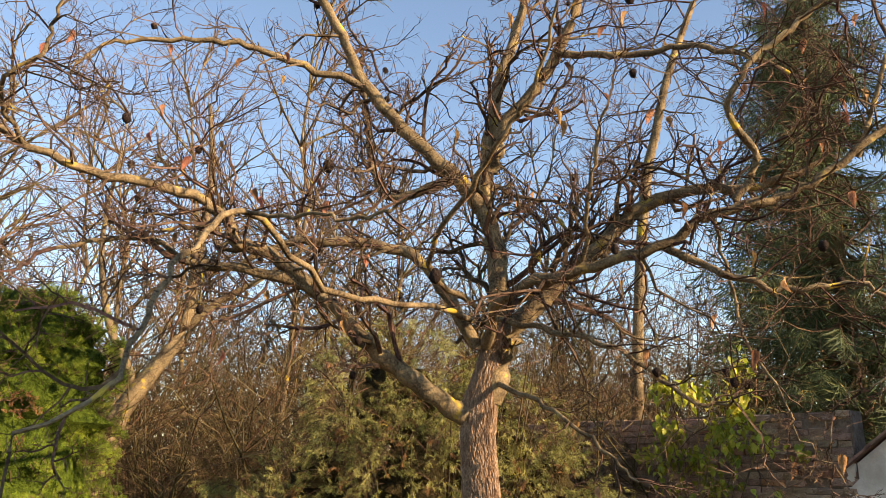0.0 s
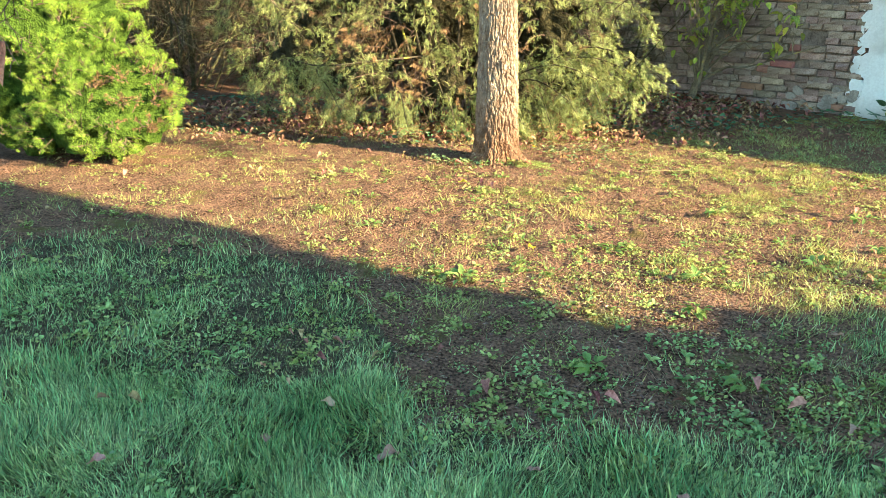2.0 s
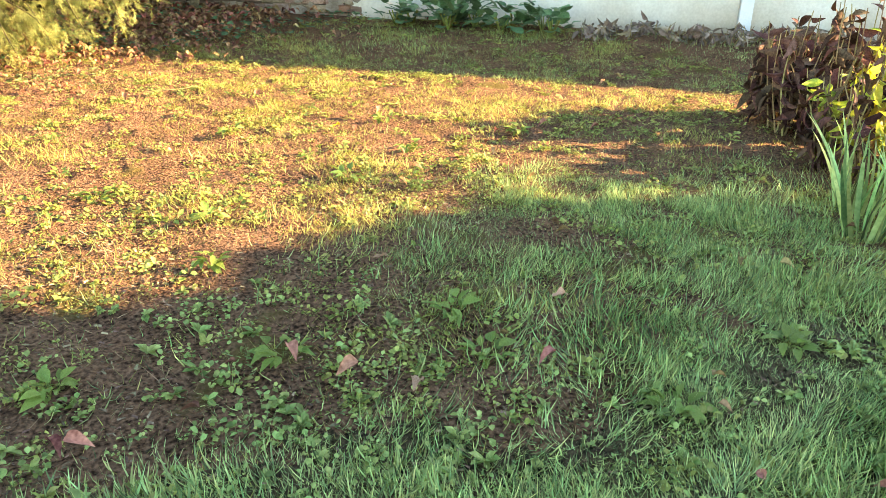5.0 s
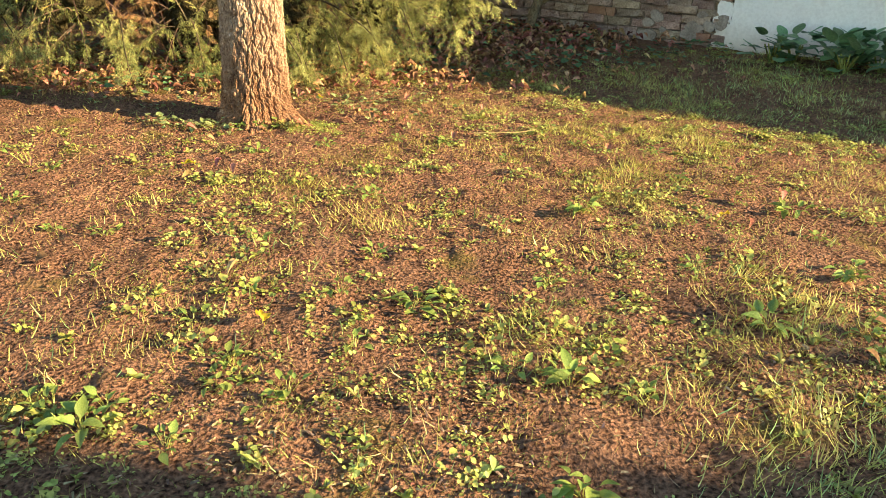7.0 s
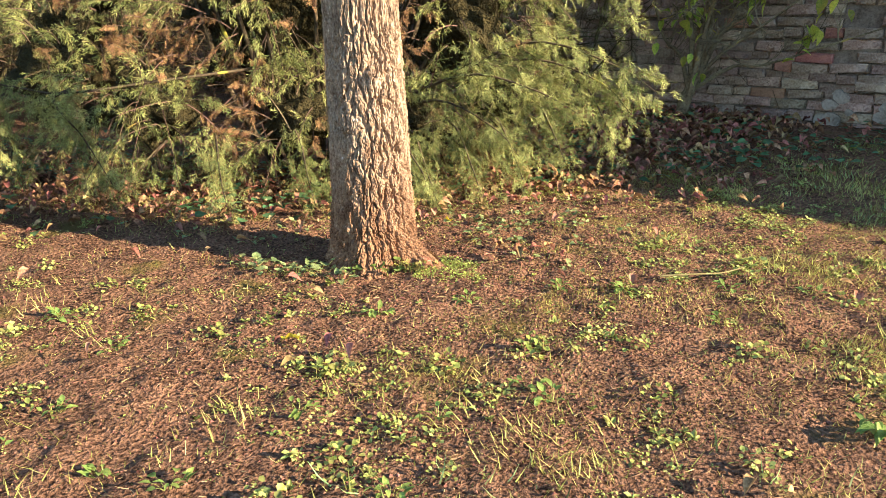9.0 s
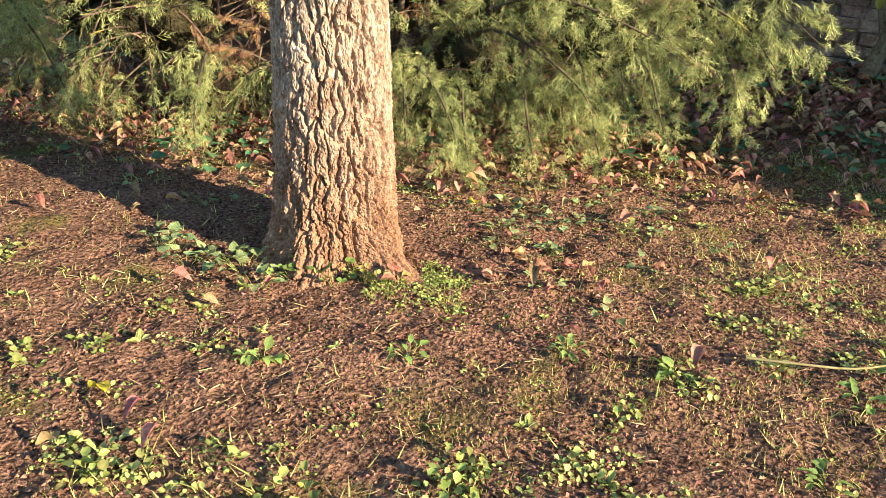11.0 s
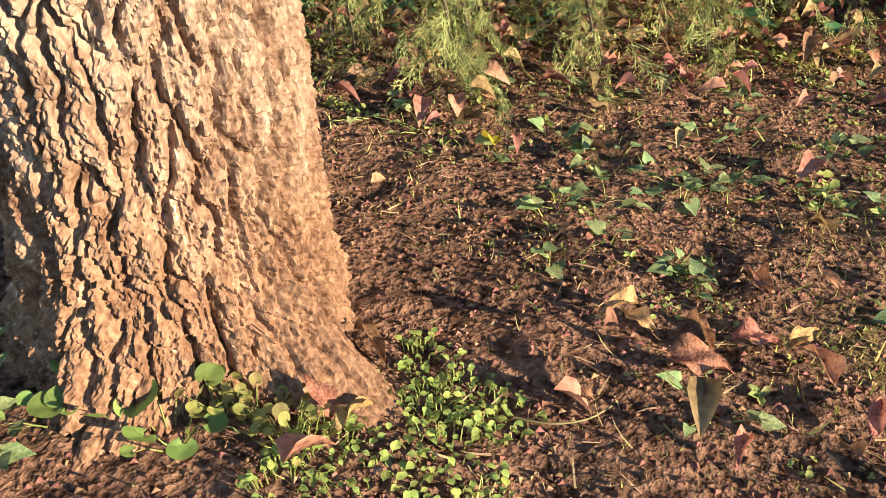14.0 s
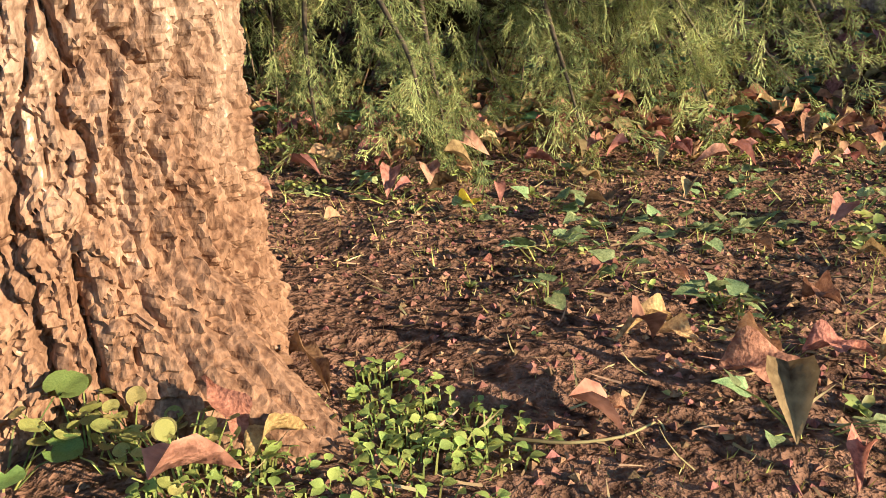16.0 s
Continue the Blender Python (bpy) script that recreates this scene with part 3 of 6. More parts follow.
limb([(0.82, 8.60, 2.66), (1.27, 8.20, 2.48), (1.64, 7.90, 2.29), (2.01, 7.70, 1.95), (2.26, 7.60, 1.92)], 0.026, 0.010, 9, 0.7)
limb([(0.84, 8.92, 2.18), (1.12, 8.20, 1.95), (1.39, 7.80, 1.67), (1.58, 7.60, 1.47)], 0.022, 0.007, 4, 0.4)
limb([(0.65, 8.95, 2.70), (0.29, 8.30, 2.72), (-0.26, 7.20, 2.58), (-0.58, 6.20, 2.78), (-0.71, 5.80, 2.50), (-0.73, 5.40, 2.13), (-0.71, 5.10, 1.86), (-0.88, 4.80, 1.67)], 0.024, 0.006, 7, 0.45)
limb([(0.70, 8.95, 2.80), (0.29, 8.00, 2.95), (0.55, 7.40, 3.29), (0.78, 7.00, 3.56), (0.92, 6.80, 3.76), (1.05, 6.50, 4.21)], 0.024, 0.009, 8, 0.5)
limb([(-0.58, 6.20, 2.78), (-0.22, 6.00, 2.69), (0.05, 5.90, 2.67), (0.25, 5.80, 2.74)], 0.011, 0.006, 5, 0.35)
limb([(0.88, 8.65, 2.75), (1.35, 8.00, 2.94), (1.38, 7.60, 3.36), (1.50, 7.40, 3.89)], 0.024, 0.010, 7, 0.5)
limb([(2.42, 7.70, 3.32), (2.57, 7.60, 3.59), (2.33, 7.40, 3.88), (2.52, 7.30, 4.21), (2.86, 7.20, 4.49), (3.10, 7.10, 4.68)], 0.03, 0.015, 9)
limb([(3.21, 7.50, 3.56), (3.30, 7.40, 3.84), (3.41, 7.30, 4.29)], 0.022, 0.015, 6)
limb([(-2.39, 7.40, 3.65), (-2.29, 6.90, 3.83), (-2.03, 6.80, 3.98), (-1.90, 6.70, 4.20), (-1.84, 6.60, 4.36)], 0.016, 0.008, 6)
high_tips = len(tips)
limb([(2.25, 7.70, 3.22), (2.40, 7.85, 2.78), (2.34, 7.60, 2.34), (2.42, 7.40, 2.02), (2.48, 7.25, 1.70), (2.63, 7.10, 1.45)], 0.014, 0.004, 6, 0.22)
limb([(3.24, 7.30, 2.53), (3.04, 7.00, 2.14), (2.81, 7.00, 1.98), (2.64, 7.05, 1.90), (2.53, 7.10, 1.62)], 0.010, 0.003, 5, 0.2)
del tips[high_tips:]
tagged(part("twig_growth", twigs.mesh("twig_growth", TWIG), walnut, "dense grey-brown twigs"), kind="stuff")


def ball(seed, squash=1.0):
    """A shrivelled round husk of radius 1."""
    rng = np.random.default_rng(seed)
    rows, cols = 5, 7
    v = [(0, 0, 1.0)]
    for i in range(1, rows):
        for j in range(cols):
            a, b = math.pi * i / rows, 2 * math.pi * j / cols
            k = 1 + rng.normal(0, 0.1)
            v.append((k * math.sin(a) * math.cos(b), k * math.sin(a) * math.sin(b), squash * k * math.cos(a)))
    v.append((0, 0, -1.0 * squash))
    f3 = [(0, 1 + j, 1 + (j + 1) % cols) for j in range(cols)]
    last = 1 + (rows - 2) * cols
    f3 += [(len(v) - 1, last + (j + 1) % cols, last + j) for j in range(cols)]
    f4 = [(1 + i * cols + j, 1 + (i + 1) * cols + j, 1 + (i + 1) * cols + (j + 1) % cols, 1 + i * cols + (j + 1) % cols) for i in range(rows - 2) for j in range(cols)]
    return np.array(v), [np.array(f3), np.array(f4)]


husk_me = mesh_of("nut_husk", *ball(4, 1.25), HUSK, True)
lv, lf = leaf_shape(0.45, 0.5, 0.5, 6)
hang_me = mesh_of("withered_leaf", lv, lf, DEAD_ONE, True)
order = tree_rng.permutation(len(tips))
for k in order[:46]:
    p, d = tips[k]
    ob = part("nut_husk", husk_me, walnut)
    ob.matrix_basis = pose(*(p + np.array([0, 0, -0.03])), 0, 0, 40 * k) @ Matrix.Diagonal((0.028, 0.028, 0.028, 1))
for k in order[60:150]:
    p, d = tips[k]
    ob = part("withered_leaf", hang_me, walnut)
    ob.matrix_basis = pose(*p, -70 + 30 * tree_rng.random(), 30 * tree_rng.random(), 360 * tree_rng.random()) @ Matrix.Diagonal((0.11, 0.11, 0.11, 1))


# ---- conifers ----
def frond(pairs, reach, sub=0):
    """A flat spray of scale leaves along y, length 1; sub: small leaves on each side shoot."""
    v, f = [], []

    def blade(p, d, length, width):
        n = np.array([-d[1], d[0], 0])
        k = len(v)
        q = p + d * length
        v.extend([p, p + d * length * 0.45 + n * width, q + np.array([0, 0, -0.06 * length]), p + d * length * 0.45 - n * width])
        f.append((k, k + 1, k + 2, k + 3))

    blade(np.zeros(3), np.array([0, 1.0, 0]), 1.0, 0.014)
    for i in range(pairs):
        s = 0.08 + 0.86 * i / pairs
        for side in (-1, 1):
            d = unit(np.array([side * 0.8, 0.75, 0.0]))
            length = reach * (1.15 - s) * (0.85 + 0.3 * ((i * 7 + side) % 3) / 3)
            p = np.array([0, s + 0.02 * side, 0.02 * math.sin(i * 2.1 + side)])
            blade(p, d, length, 0.009 if sub else 0.022)
            for m in range(sub):
                for w in (-1, 1):
                    e = unit(d + w * 0.85 * np.array([-d[1], d[0], 0]))
                    blade(p + d * length * (0.15 + 0.75 * m / sub), e, length * 0.36 * (1.15 - m / sub), 0.010)
    return np.array(v, float), [np.array(f)]


def feather(rng, shoots, subs, wide=0.012):
    """A loose spray of length 1, forking unevenly at narrow angles, not quite flat."""
    v, f = [], []

    def blade(p, d, length, width):
        n = unit(np.cross(d, (0.25, 0.1, 1.0)))
        k = len(v)
        v.extend([p, p + d * length * 0.5 + n * width, p + d * length + np.array([0, 0, -0.08 * length]), p + d * length * 0.5 - n * width])
        f.append((k, k + 1, k + 2, k + 3))

    bend = rng.uniform(-0.25, 0.25)
    blade(np.zeros(3), unit(np.array([0.5 * bend, 1.0, 0])), 1.0, wide * 0.8)
    for i in range(shoots):
        s = 0.05 + 0.9 * (i + rng.random()) / shoots
        side = 1 if i % 2 else -1
        d = unit(np.array([side * rng.uniform(0.35, 0.8), 1.0, rng.normal(0, 0.3)]))
        length = 0.42 * (1.2 - 0.9 * s) * rng.uniform(0.6, 1.4)
        p = np.array([0.5 * bend * s, s * 0.98, 0.0])
        blade(p, d, length, wide)
        for m in range(subs):
            e = unit(d + (1 if m % 2 else -1) * rng.uniform(0.4, 0.8) * np.array([-d[1], d[0], 0]) + rng.normal(0, 0.2, 3))
            blade(p + d * length * (0.1 + 0.8 * (m + rng.random()) / subs), e, length * rng.uniform(0.25, 0.5), wide * 0.85)
    return np.array(v, float), [np.array(f)]


_fr = np.random.default_rng(3)
COARSE = frond(10, 0.42)
FEATHERS = [feather(_fr, 8, 1, 0.020) for _ in range(4)]
FINES = [feather(_fr, 11, 5, 0.011) for _ in range(4)]


def shell(rng, lumps, count, face=None):
    """Points and outward ways on a heap of ellipsoids, weighted by size; points inside another lump are left out."""
    pts, ways = [], []
    area = np.array([(a[3] * a[4] + a[4] * a[5] + a[3] * a[5]) for a in lumps])
    for i in rng.choice(len(lumps), count * 3, p=area / area.sum()):
        c, r = np.array(lumps[i][:3]), np.array(lumps[i][3:])
        d = unit(rng.normal(0, 1, 3))
        p = c + d * r
        if p[2] < 0.12 or any(k != i and (((p - np.array(b[:3])) / np.array(b[3:])) ** 2).sum() < 0.45 for k, b in enumerate(lumps)):
            continue
        if face is not None and d.dot(face) < -0.45:
            continue
        pts.append(p)
        ways.append(unit(d / r))
        if len(pts) == count:
            break
    return np.array(pts), np.array(ways)


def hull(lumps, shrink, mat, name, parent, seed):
    """The dense inner growth behind the sprays: lumpy bodies inside the heap, coloured as shade."""
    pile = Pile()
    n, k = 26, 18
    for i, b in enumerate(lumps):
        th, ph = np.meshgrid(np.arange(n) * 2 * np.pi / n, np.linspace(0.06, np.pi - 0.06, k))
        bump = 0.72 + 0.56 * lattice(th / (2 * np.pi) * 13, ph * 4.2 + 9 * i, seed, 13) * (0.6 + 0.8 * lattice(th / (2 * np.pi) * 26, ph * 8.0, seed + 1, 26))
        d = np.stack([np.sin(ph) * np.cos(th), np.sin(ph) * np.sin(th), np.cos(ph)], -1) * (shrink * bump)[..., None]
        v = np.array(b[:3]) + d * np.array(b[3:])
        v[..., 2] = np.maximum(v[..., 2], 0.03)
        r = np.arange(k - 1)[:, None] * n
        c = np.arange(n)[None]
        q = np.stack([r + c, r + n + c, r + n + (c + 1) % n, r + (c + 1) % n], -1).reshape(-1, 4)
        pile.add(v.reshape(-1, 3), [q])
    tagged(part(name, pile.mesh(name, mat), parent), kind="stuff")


def conifer(name, label, at, lumps, sprigs, length, size, droop, mat, seed, per=20, fine_if=None, dry=0.0, face=(0.1, -1, 0.1), shape=None, inner=None, shrink=0.8, browned=(), clumps=0):
    """A bushy conifer: stems, twigs out to the skin, and sprays of scale leaves along their ends."""
    rng = np.random.default_rng(seed)
    tree = thing(name, label, "conifer", at)
    wood, fine, coarse, brown = Pile(), Pile(), Pile(), Pile()
    P, D = shell(rng, lumps, sprigs, np.array(face))
    if clumps:
        which = rng.integers(0, clumps, sprigs)
        D0 = D[which]
        swell = rng.uniform(0.7, 1.3, clumps)[which]
        D = D0 + rng.normal(0, 0.62, (sprigs, 3)) + np.array([0, 0, 0.25])
        D /= np.linalg.norm(D, axis=1)[:, None]
        P = P[which] + (D * np.array([1.1, 1.1, 0.8])) * (0.12 * swell)[:, None] - D0 * 0.06
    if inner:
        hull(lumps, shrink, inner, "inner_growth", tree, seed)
    for p, d in zip(P, D):
        way = unit(d + rng.normal(0, 0.35, 3) + np.array([0, 0, 0.15]))
        L = length * rng.uniform(0.6, 1.4)
        start = p - way * L * 0.75
        bend = rng.uniform(0.5, 1.4) * droop
        s = np.linspace(0, 1, 6)
        line = start + way * (s * L)[:, None] + np.array([0, 0, -1.0]) * (bend * 0.45 * L * s ** 2)[:, None]
        line[:, 2] = np.maximum(line[:, 2], 0.06)
        v, q = tube(line, np.linspace(0.0045, 0.0015, 6), 3)
        wood.add(v, [q])
        t = rng.uniform(0.25, 1.0, per)
        at_p = np.stack([np.interp(t, s, line[:, k]) for k in range(3)], -1)
        axis = unit(line[-1] - line[-2])
        out = axis * rng.uniform(0.5, 1.2, per)[:, None] + rng.normal(0, 0.55, (per, 3))
        m = frames(rng, out / np.linalg.norm(out, axis=1)[:, None], droop * 0.6, (size * 0.6, size * 1.3))
        if rng.random() < dry or any(np.linalg.norm(p - np.array(b[:3])) < b[3] for b in browned):
            pile, kind = brown, COARSE
            m = m * 0.75
        elif fine_if is not None and fine_if(p):
            pile, kind = fine, FINES[int(rng.integers(4))]
        else:
            pile, kind = coarse, shape or FEATHERS[int(rng.integers(4))]
        pile.scatter(*kind, m, at_p)
    tagged(part("branch_growth", wood.mesh("branch_growth", TWIG), tree), kind="stuff")
    tagged(part("foliage", coarse.mesh("foliage", mat), tree), kind="stuff")
    if fine.n:
        tagged(part("near_sprays", fine.mesh("near_sprays", mat), tree), kind="stuff")
    if brown.n:
        tagged(part("dry_sprays", brown.mesh("dry_sprays", NEEDLE_DRY), tree, "dried brown sprays"), kind="stuff")
    return tree, rng


juniper, jr = conifer("juniper", "wide untidy juniper with drooping feathery green sprays, brown inside", (0.3, 10.7, 0.0), [
    (0.2, 11.0, 1.1, 1.45, 0.85, 1.35), (1.30, 10.75, 0.95, 0.62, 0.6, 0.85), (-1.15, 10.8, 0.7, 0.75, 0.7, 0.75), (-0.1, 11.3, 2.2, 1.0, 0.6, 0.95),
    (1.55, 10.55, 0.5, 0.45, 0.4, 0.35), (-0.55, 10.35, 0.55, 0.6, 0.5, 0.45), (1.0, 10.35, 0.40, 0.45, 0.35, 0.32), (0.3, 10.3, 0.45, 0.5, 0.35, 0.38),
    (1.05, 11.0, 1.75, 0.75, 0.45, 0.75), (1.5, 10.85, 1.3, 0.55, 0.45, 0.6), (-0.9, 11.0, 1.35, 0.7, 0.5, 0.6), (0.1, 10.55, 1.4, 0.7, 0.45, 0.7)],
    1500, 0.32, 0.08, 0.75, NEEDLE, 5, 15, lambda p: p[0] > 0.6 and p[2] < 0.7 and p[1] < 10.5, dry=0.12, inner=INNER_SHADE, shrink=0.42, browned=((-0.1, 10.3, 0.55, 0.3), (-0.5, 10.3, 0.85, 0.28), (0.9, 10.3, 1.0, 0.2)))
for k in range(16):
    a = jr.uniform(-1, 1)
    p = spline([(0.3 + 0.4 * a, 10.9, 0), (0.3 + 0.9 * a, 10.85 - 0.3 * jr.random(), 0.8), (0.3 + 1.4 * a, 10.8 - 0.4 * jr.random(), 1.3 + 1.4 * jr.random())], 8)
    v, q = tube(p, np.linspace(0.024, 0.006, 8), 6)
    part("stem", mesh_of("stem", v, [q], TWIG, True), juniper)

# a low arching branch of the juniper, with sprays hanging from it
def arch(points, n, size, seed):
    rng = np.random.default_rng(seed)
    p = spline(points, 14)
    v, q = tube(p, np.linspace(0.010, 0.002, 14), 5)
    part("arching_branch", mesh_of("arching_branch", v, [q], TWIG, True), juniper)
    t = rng.uniform(2, 13, n)
    at = np.stack([np.interp(t, np.arange(14), p[:, k]) for k in range(3)], -1) + rng.normal(0, 0.05, (n, 3))
    out = unit(p[-1] - p[4])[None] * 0.6 + rng.normal(0, 0.75, (n, 3))
    pile = Pile()
    pile.scatter(*FINES[seed % 4], frames(rng, out / np.linalg.norm(out, axis=1)[:, None], 0.7, (size * 0.6, size * 1.3)), at)
    part("hanging_sprays", pile.mesh("hanging_sprays", NEEDLE), juniper)


arch([(-0.9, 10.7, 0.5), (-1.4, 10.5, 1.2), (-1.76, 10.4, 1.38), (-1.95, 10.35, 1.0)], 170, 0.13, 31)
arch([(0.1, 10.3, 0.75), (-0.4, 10.0, 0.72), (-0.9, 9.9, 0.68), (-1.25, 9.85, 0.74), (-1.5, 9.8, 0.55)], 150, 0.11, 32)
arch([(-0.85, 9.92, 0.70), (-0.93, 9.88, 0.64), (-0.8, 9.85, 0.45), (-0.68, 9.82, 0.2)], 190, 0.10, 30)
arch([(-1.15, 9.9, 0.72), (-1.22, 9.85, 0.6), (-1.2, 9.8, 0.38)], 120, 0.09, 29)
arch([(1.1, 10.6, 0.5), (1.6, 10.3, 0.75), (2.05, 10.2, 0.62), (2.25, 10.15, 0.42)], 150, 0.11, 33)
arch([(0.8, 10.6, 0.4), (1.1, 10.1, 0.55), (1.4, 9.95, 0.40), (1.55, 9.9, 0.22)], 150, 0.095, 34)
arch([(0.5, 10.5, 0.35), (0.8, 9.95, 0.40), (0.95, 9.75, 0.25), (1.0, 9.65, 0.12)], 130, 0.085, 35)
arch([(1.3, 10.7, 0.9), (1.75, 10.4, 1.25), (2.15, 10.3, 1.15), (2.3, 10.3, 0.95)], 150, 0.12, 36)

arch([(1.2, 10.7, 0.6), (1.65, 10.25, 0.85), (2.1, 10.05, 0.72), (2.35, 9.95, 0.55)], 140, 0.12, 37)
arch([(0.9, 10.6, 0.5), (1.25, 10.0, 0.7), (1.6, 9.85, 0.62), (1.85, 9.8, 0.48)], 140, 0.11, 38)
for k, (x, y, h) in enumerate([(0.75, 9.85, 0.3), (1.0, 9.82, 0.28), (1.25, 9.88, 0.3), (1.5, 9.95, 0.34), (1.75, 10.0, 0.42), (0.35, 9.8, 0.3), (-0.1, 9.75, 0.32), (2.05, 10.05, 0.5)]):
    arch([(x - 0.12, y + 0.55, h + 0.1), (x - 0.05, y + 0.25, h + 0.08), (x, y, h - 0.08), (x + 0.04, y - 0.12, h - 0.22)], 130, 0.085, 40 + k)
SPRAY = frond(3, 0.7)
thuja, _ = conifer("thuja", "bright green clipped thuja with a browned patch low down", (-3.05, 9.1, 0.0), [
    (-3.17, 9.15, 1.0, 0.85, 0.8, 1.25), (-3.17, 9.15, 2.0, 0.82, 0.75, 1.05), (-2.5, 8.85, 0.45, 0.60, 0.55, 0.5), (-2.75, 8.95, 0.85, 0.55, 0.55, 0.6), (-3.2, 9.15, 2.5, 0.85, 0.7, 0.55), (-3.1, 9.2, 1.2, 0.66, 0.6, 1.2), (-3.1, 9.2, 2.2, 0.62, 0.55, 0.85)],
    2500, 0.11, 0.044, 0.0, THUJA, 8, 12, None, dry=0.015, face=(0.5, -1, 0.0), shape=SPRAY, inner=INNER_SHADE_GREEN, shrink=0.78, clumps=310, browned=((-2.1, 8.45, 0.6, 0.32), (-2.75, 8.45, 1.95, 0.2)))
stem = Pile()
v, q = tube(spline([(-3.05, 9.15, 0), (-3.03, 9.15, 1.2), (-3.1, 9.15, 2.6)], 8), np.linspace(0.09, 0.03, 8), 8)
stem.add(v, [q])
for z in np.arange(0.3, 2.6, 0.12):
    a = 2.4 * z * 10
    e = np.array([-3.05 + 0.7 * math.cos(a), 9.15 + 0.7 * math.sin(a), z + 0.3])
    v, q = tube([(-3.05, 9.15, z), e], [0.015, 0.006], 4)
    part("branch", mesh_of("branch", v, [q], BROWN_TWIG), thuja)
part("stem", stem.mesh("stem", BROWN_TWIG, True), thuja)


def spruce(at, tall, seed, spread=2.2):
    rng = np.random.default_rng(seed)
    tree = thing("spruce", "tall dark green spruce with hanging shoots behind the wall", "conifer", at, "spruces behind the wall")
    x, y = at[0], at[1]
    v, q = tube([(x, y, 0), (x, y, tall * 0.5), (x, y, tall)], [0.2, 0.12, 0.02], 8)
    part("trunk", mesh_of("trunk", v, [q], BROWN_TWIG, True), tree)
    wood, leaf = Pile(), Pile()
    for z in np.arange(1.6, tall, 0.16):
        for k in range(4):
            a = rng.uniform(0, 6.28)
            r = spread * (1 - 0.82 * z / tall) * rng.uniform(0.75, 1.15)
            s = np.linspace(0, 1, 6)
            line = np.stack([x + r * s * math.cos(a), y + r * s * math.sin(a), z - 0.45 * r * s + 0.35 * r * s ** 2], -1)
            tv, tq = tube(line, np.linspace(0.025, 0.005, 6), 3)
            wood.add(tv, [tq])
            n = int(15 * r / 1.5) + 3
            t = rng.uniform(0.15, 1, n)
            p = np.stack([np.interp(t, s, line[:, i]) for i in range(3)], -1)
            out = rng.normal(0, 0.6, (n, 3)) + np.array([math.cos(a), math.sin(a), -0.5])
            leaf.scatter(*SPRAY, frames(rng, out / np.linalg.norm(out, axis=1)[:, None], 0.8, (0.35, 0.7)), p)
    tagged(part("bough_growth", wood.mesh("bough_growth", BROWN_TWIG), tree), kind="stuff")
    tagged(part("foliage", leaf.mesh("foliage", SPRUCE), tree), kind="stuff")


spruce((7.6, 16.0, 0.15), 12.5, 41, 3.3)
spruce((10.2, 15.0, 0.15), 10.0, 42, 2.4)
spruce((9.0, 19.5, 0.15), 12.0, 43, 2.6)


# ---- bare shrubs and trees behind ----
def bare_shrub(seed, tall, stems_n, name, label):
    rng = np.random.default_rng(seed)
    shrub = thing(name, label, "shrub", (0, 0, 0), "bare thicket")
    wood, fine_w = Pile(), Pile()
    for k in range(stems_n):
        a = rng.uniform(0, 6.28)
        d = np.array([0.45 * math.cos(a), 0.45 * math.sin(a), 1.0])
        foot = np.array([0.35 * math.cos(a) * rng.random(), 0.35 * math.sin(a) * rng.random(), -0.05])
        long, r = tall * rng.uniform(0.7, 1.1), rng.uniform(0.012, 0.03)
        p, way = [foot], unit(d)
        for _ in range(9):
            way = unit(way + rng.normal(0, 0.14, 3) + np.array([0, 0, 0.05]))
            p.append(p[-1] + way * long / 9)
        v, q = tube(p, np.linspace(r, 0.004, 10), 6)
        part("stem", mesh_of("stem", v, [q], BROWN_TWIG, True), shrub)
        for j in range(9):
            i = int(rng.uniform(1, 9))
            side = unit(rng.normal(0, 1, 3) + np.array([0, 0, 0.5]))
            grow(rng, fine_w, p[i], side, long * 0.4 * rng.uniform(0.5, 1.2), 0.009, 2, 5, 0.22, 0.05, 0.5, 0.85, 3, None, 0.15)
    tagged(part("twig_growth", fine_w.mesh("twig_growth", BROWN_TWIG), shrub), kind="stuff")
    return shrub


def bare_tree(seed, tall, name, label, r=0.055):
    rng = np.random.default_rng(seed)
    tree = thing(name, label, "tree", (0, 0, 0), "bare trees behind")
    wood = Pile()
    p = [np.zeros(3)]
    for k in range(10):
        p.append(p[-1] + np.array([rng.normal(0, 0.16), rng.normal(0, 0.16), tall / 10]))
    v, q = tube(p, np.linspace(r, 0.012, 11), 8, 0.06, seed)
    part("trunk", mesh_of("trunk", v, [q], LIMB, True), tree)
    for k in range(30):
        i = int(2 + 8.5 * (k + rng.random()) / 30)
        a = rng.uniform(0, 6.28)
        grow(rng, wood, p[min(i, 10)], (math.cos(a), math.sin(a), 1.1), tall * 0.26 * rng.uniform(0.6, 1.2) * (1.2 - i / 16), 0.022, 2, 6, 0.18, 0.07, 0.5, 0.75, 3, None, 0.15)
    tagged(part("branch_growth", wood.mesh("branch_growth", BROWN_TWIG), tree), kind="stuff")
    return tree


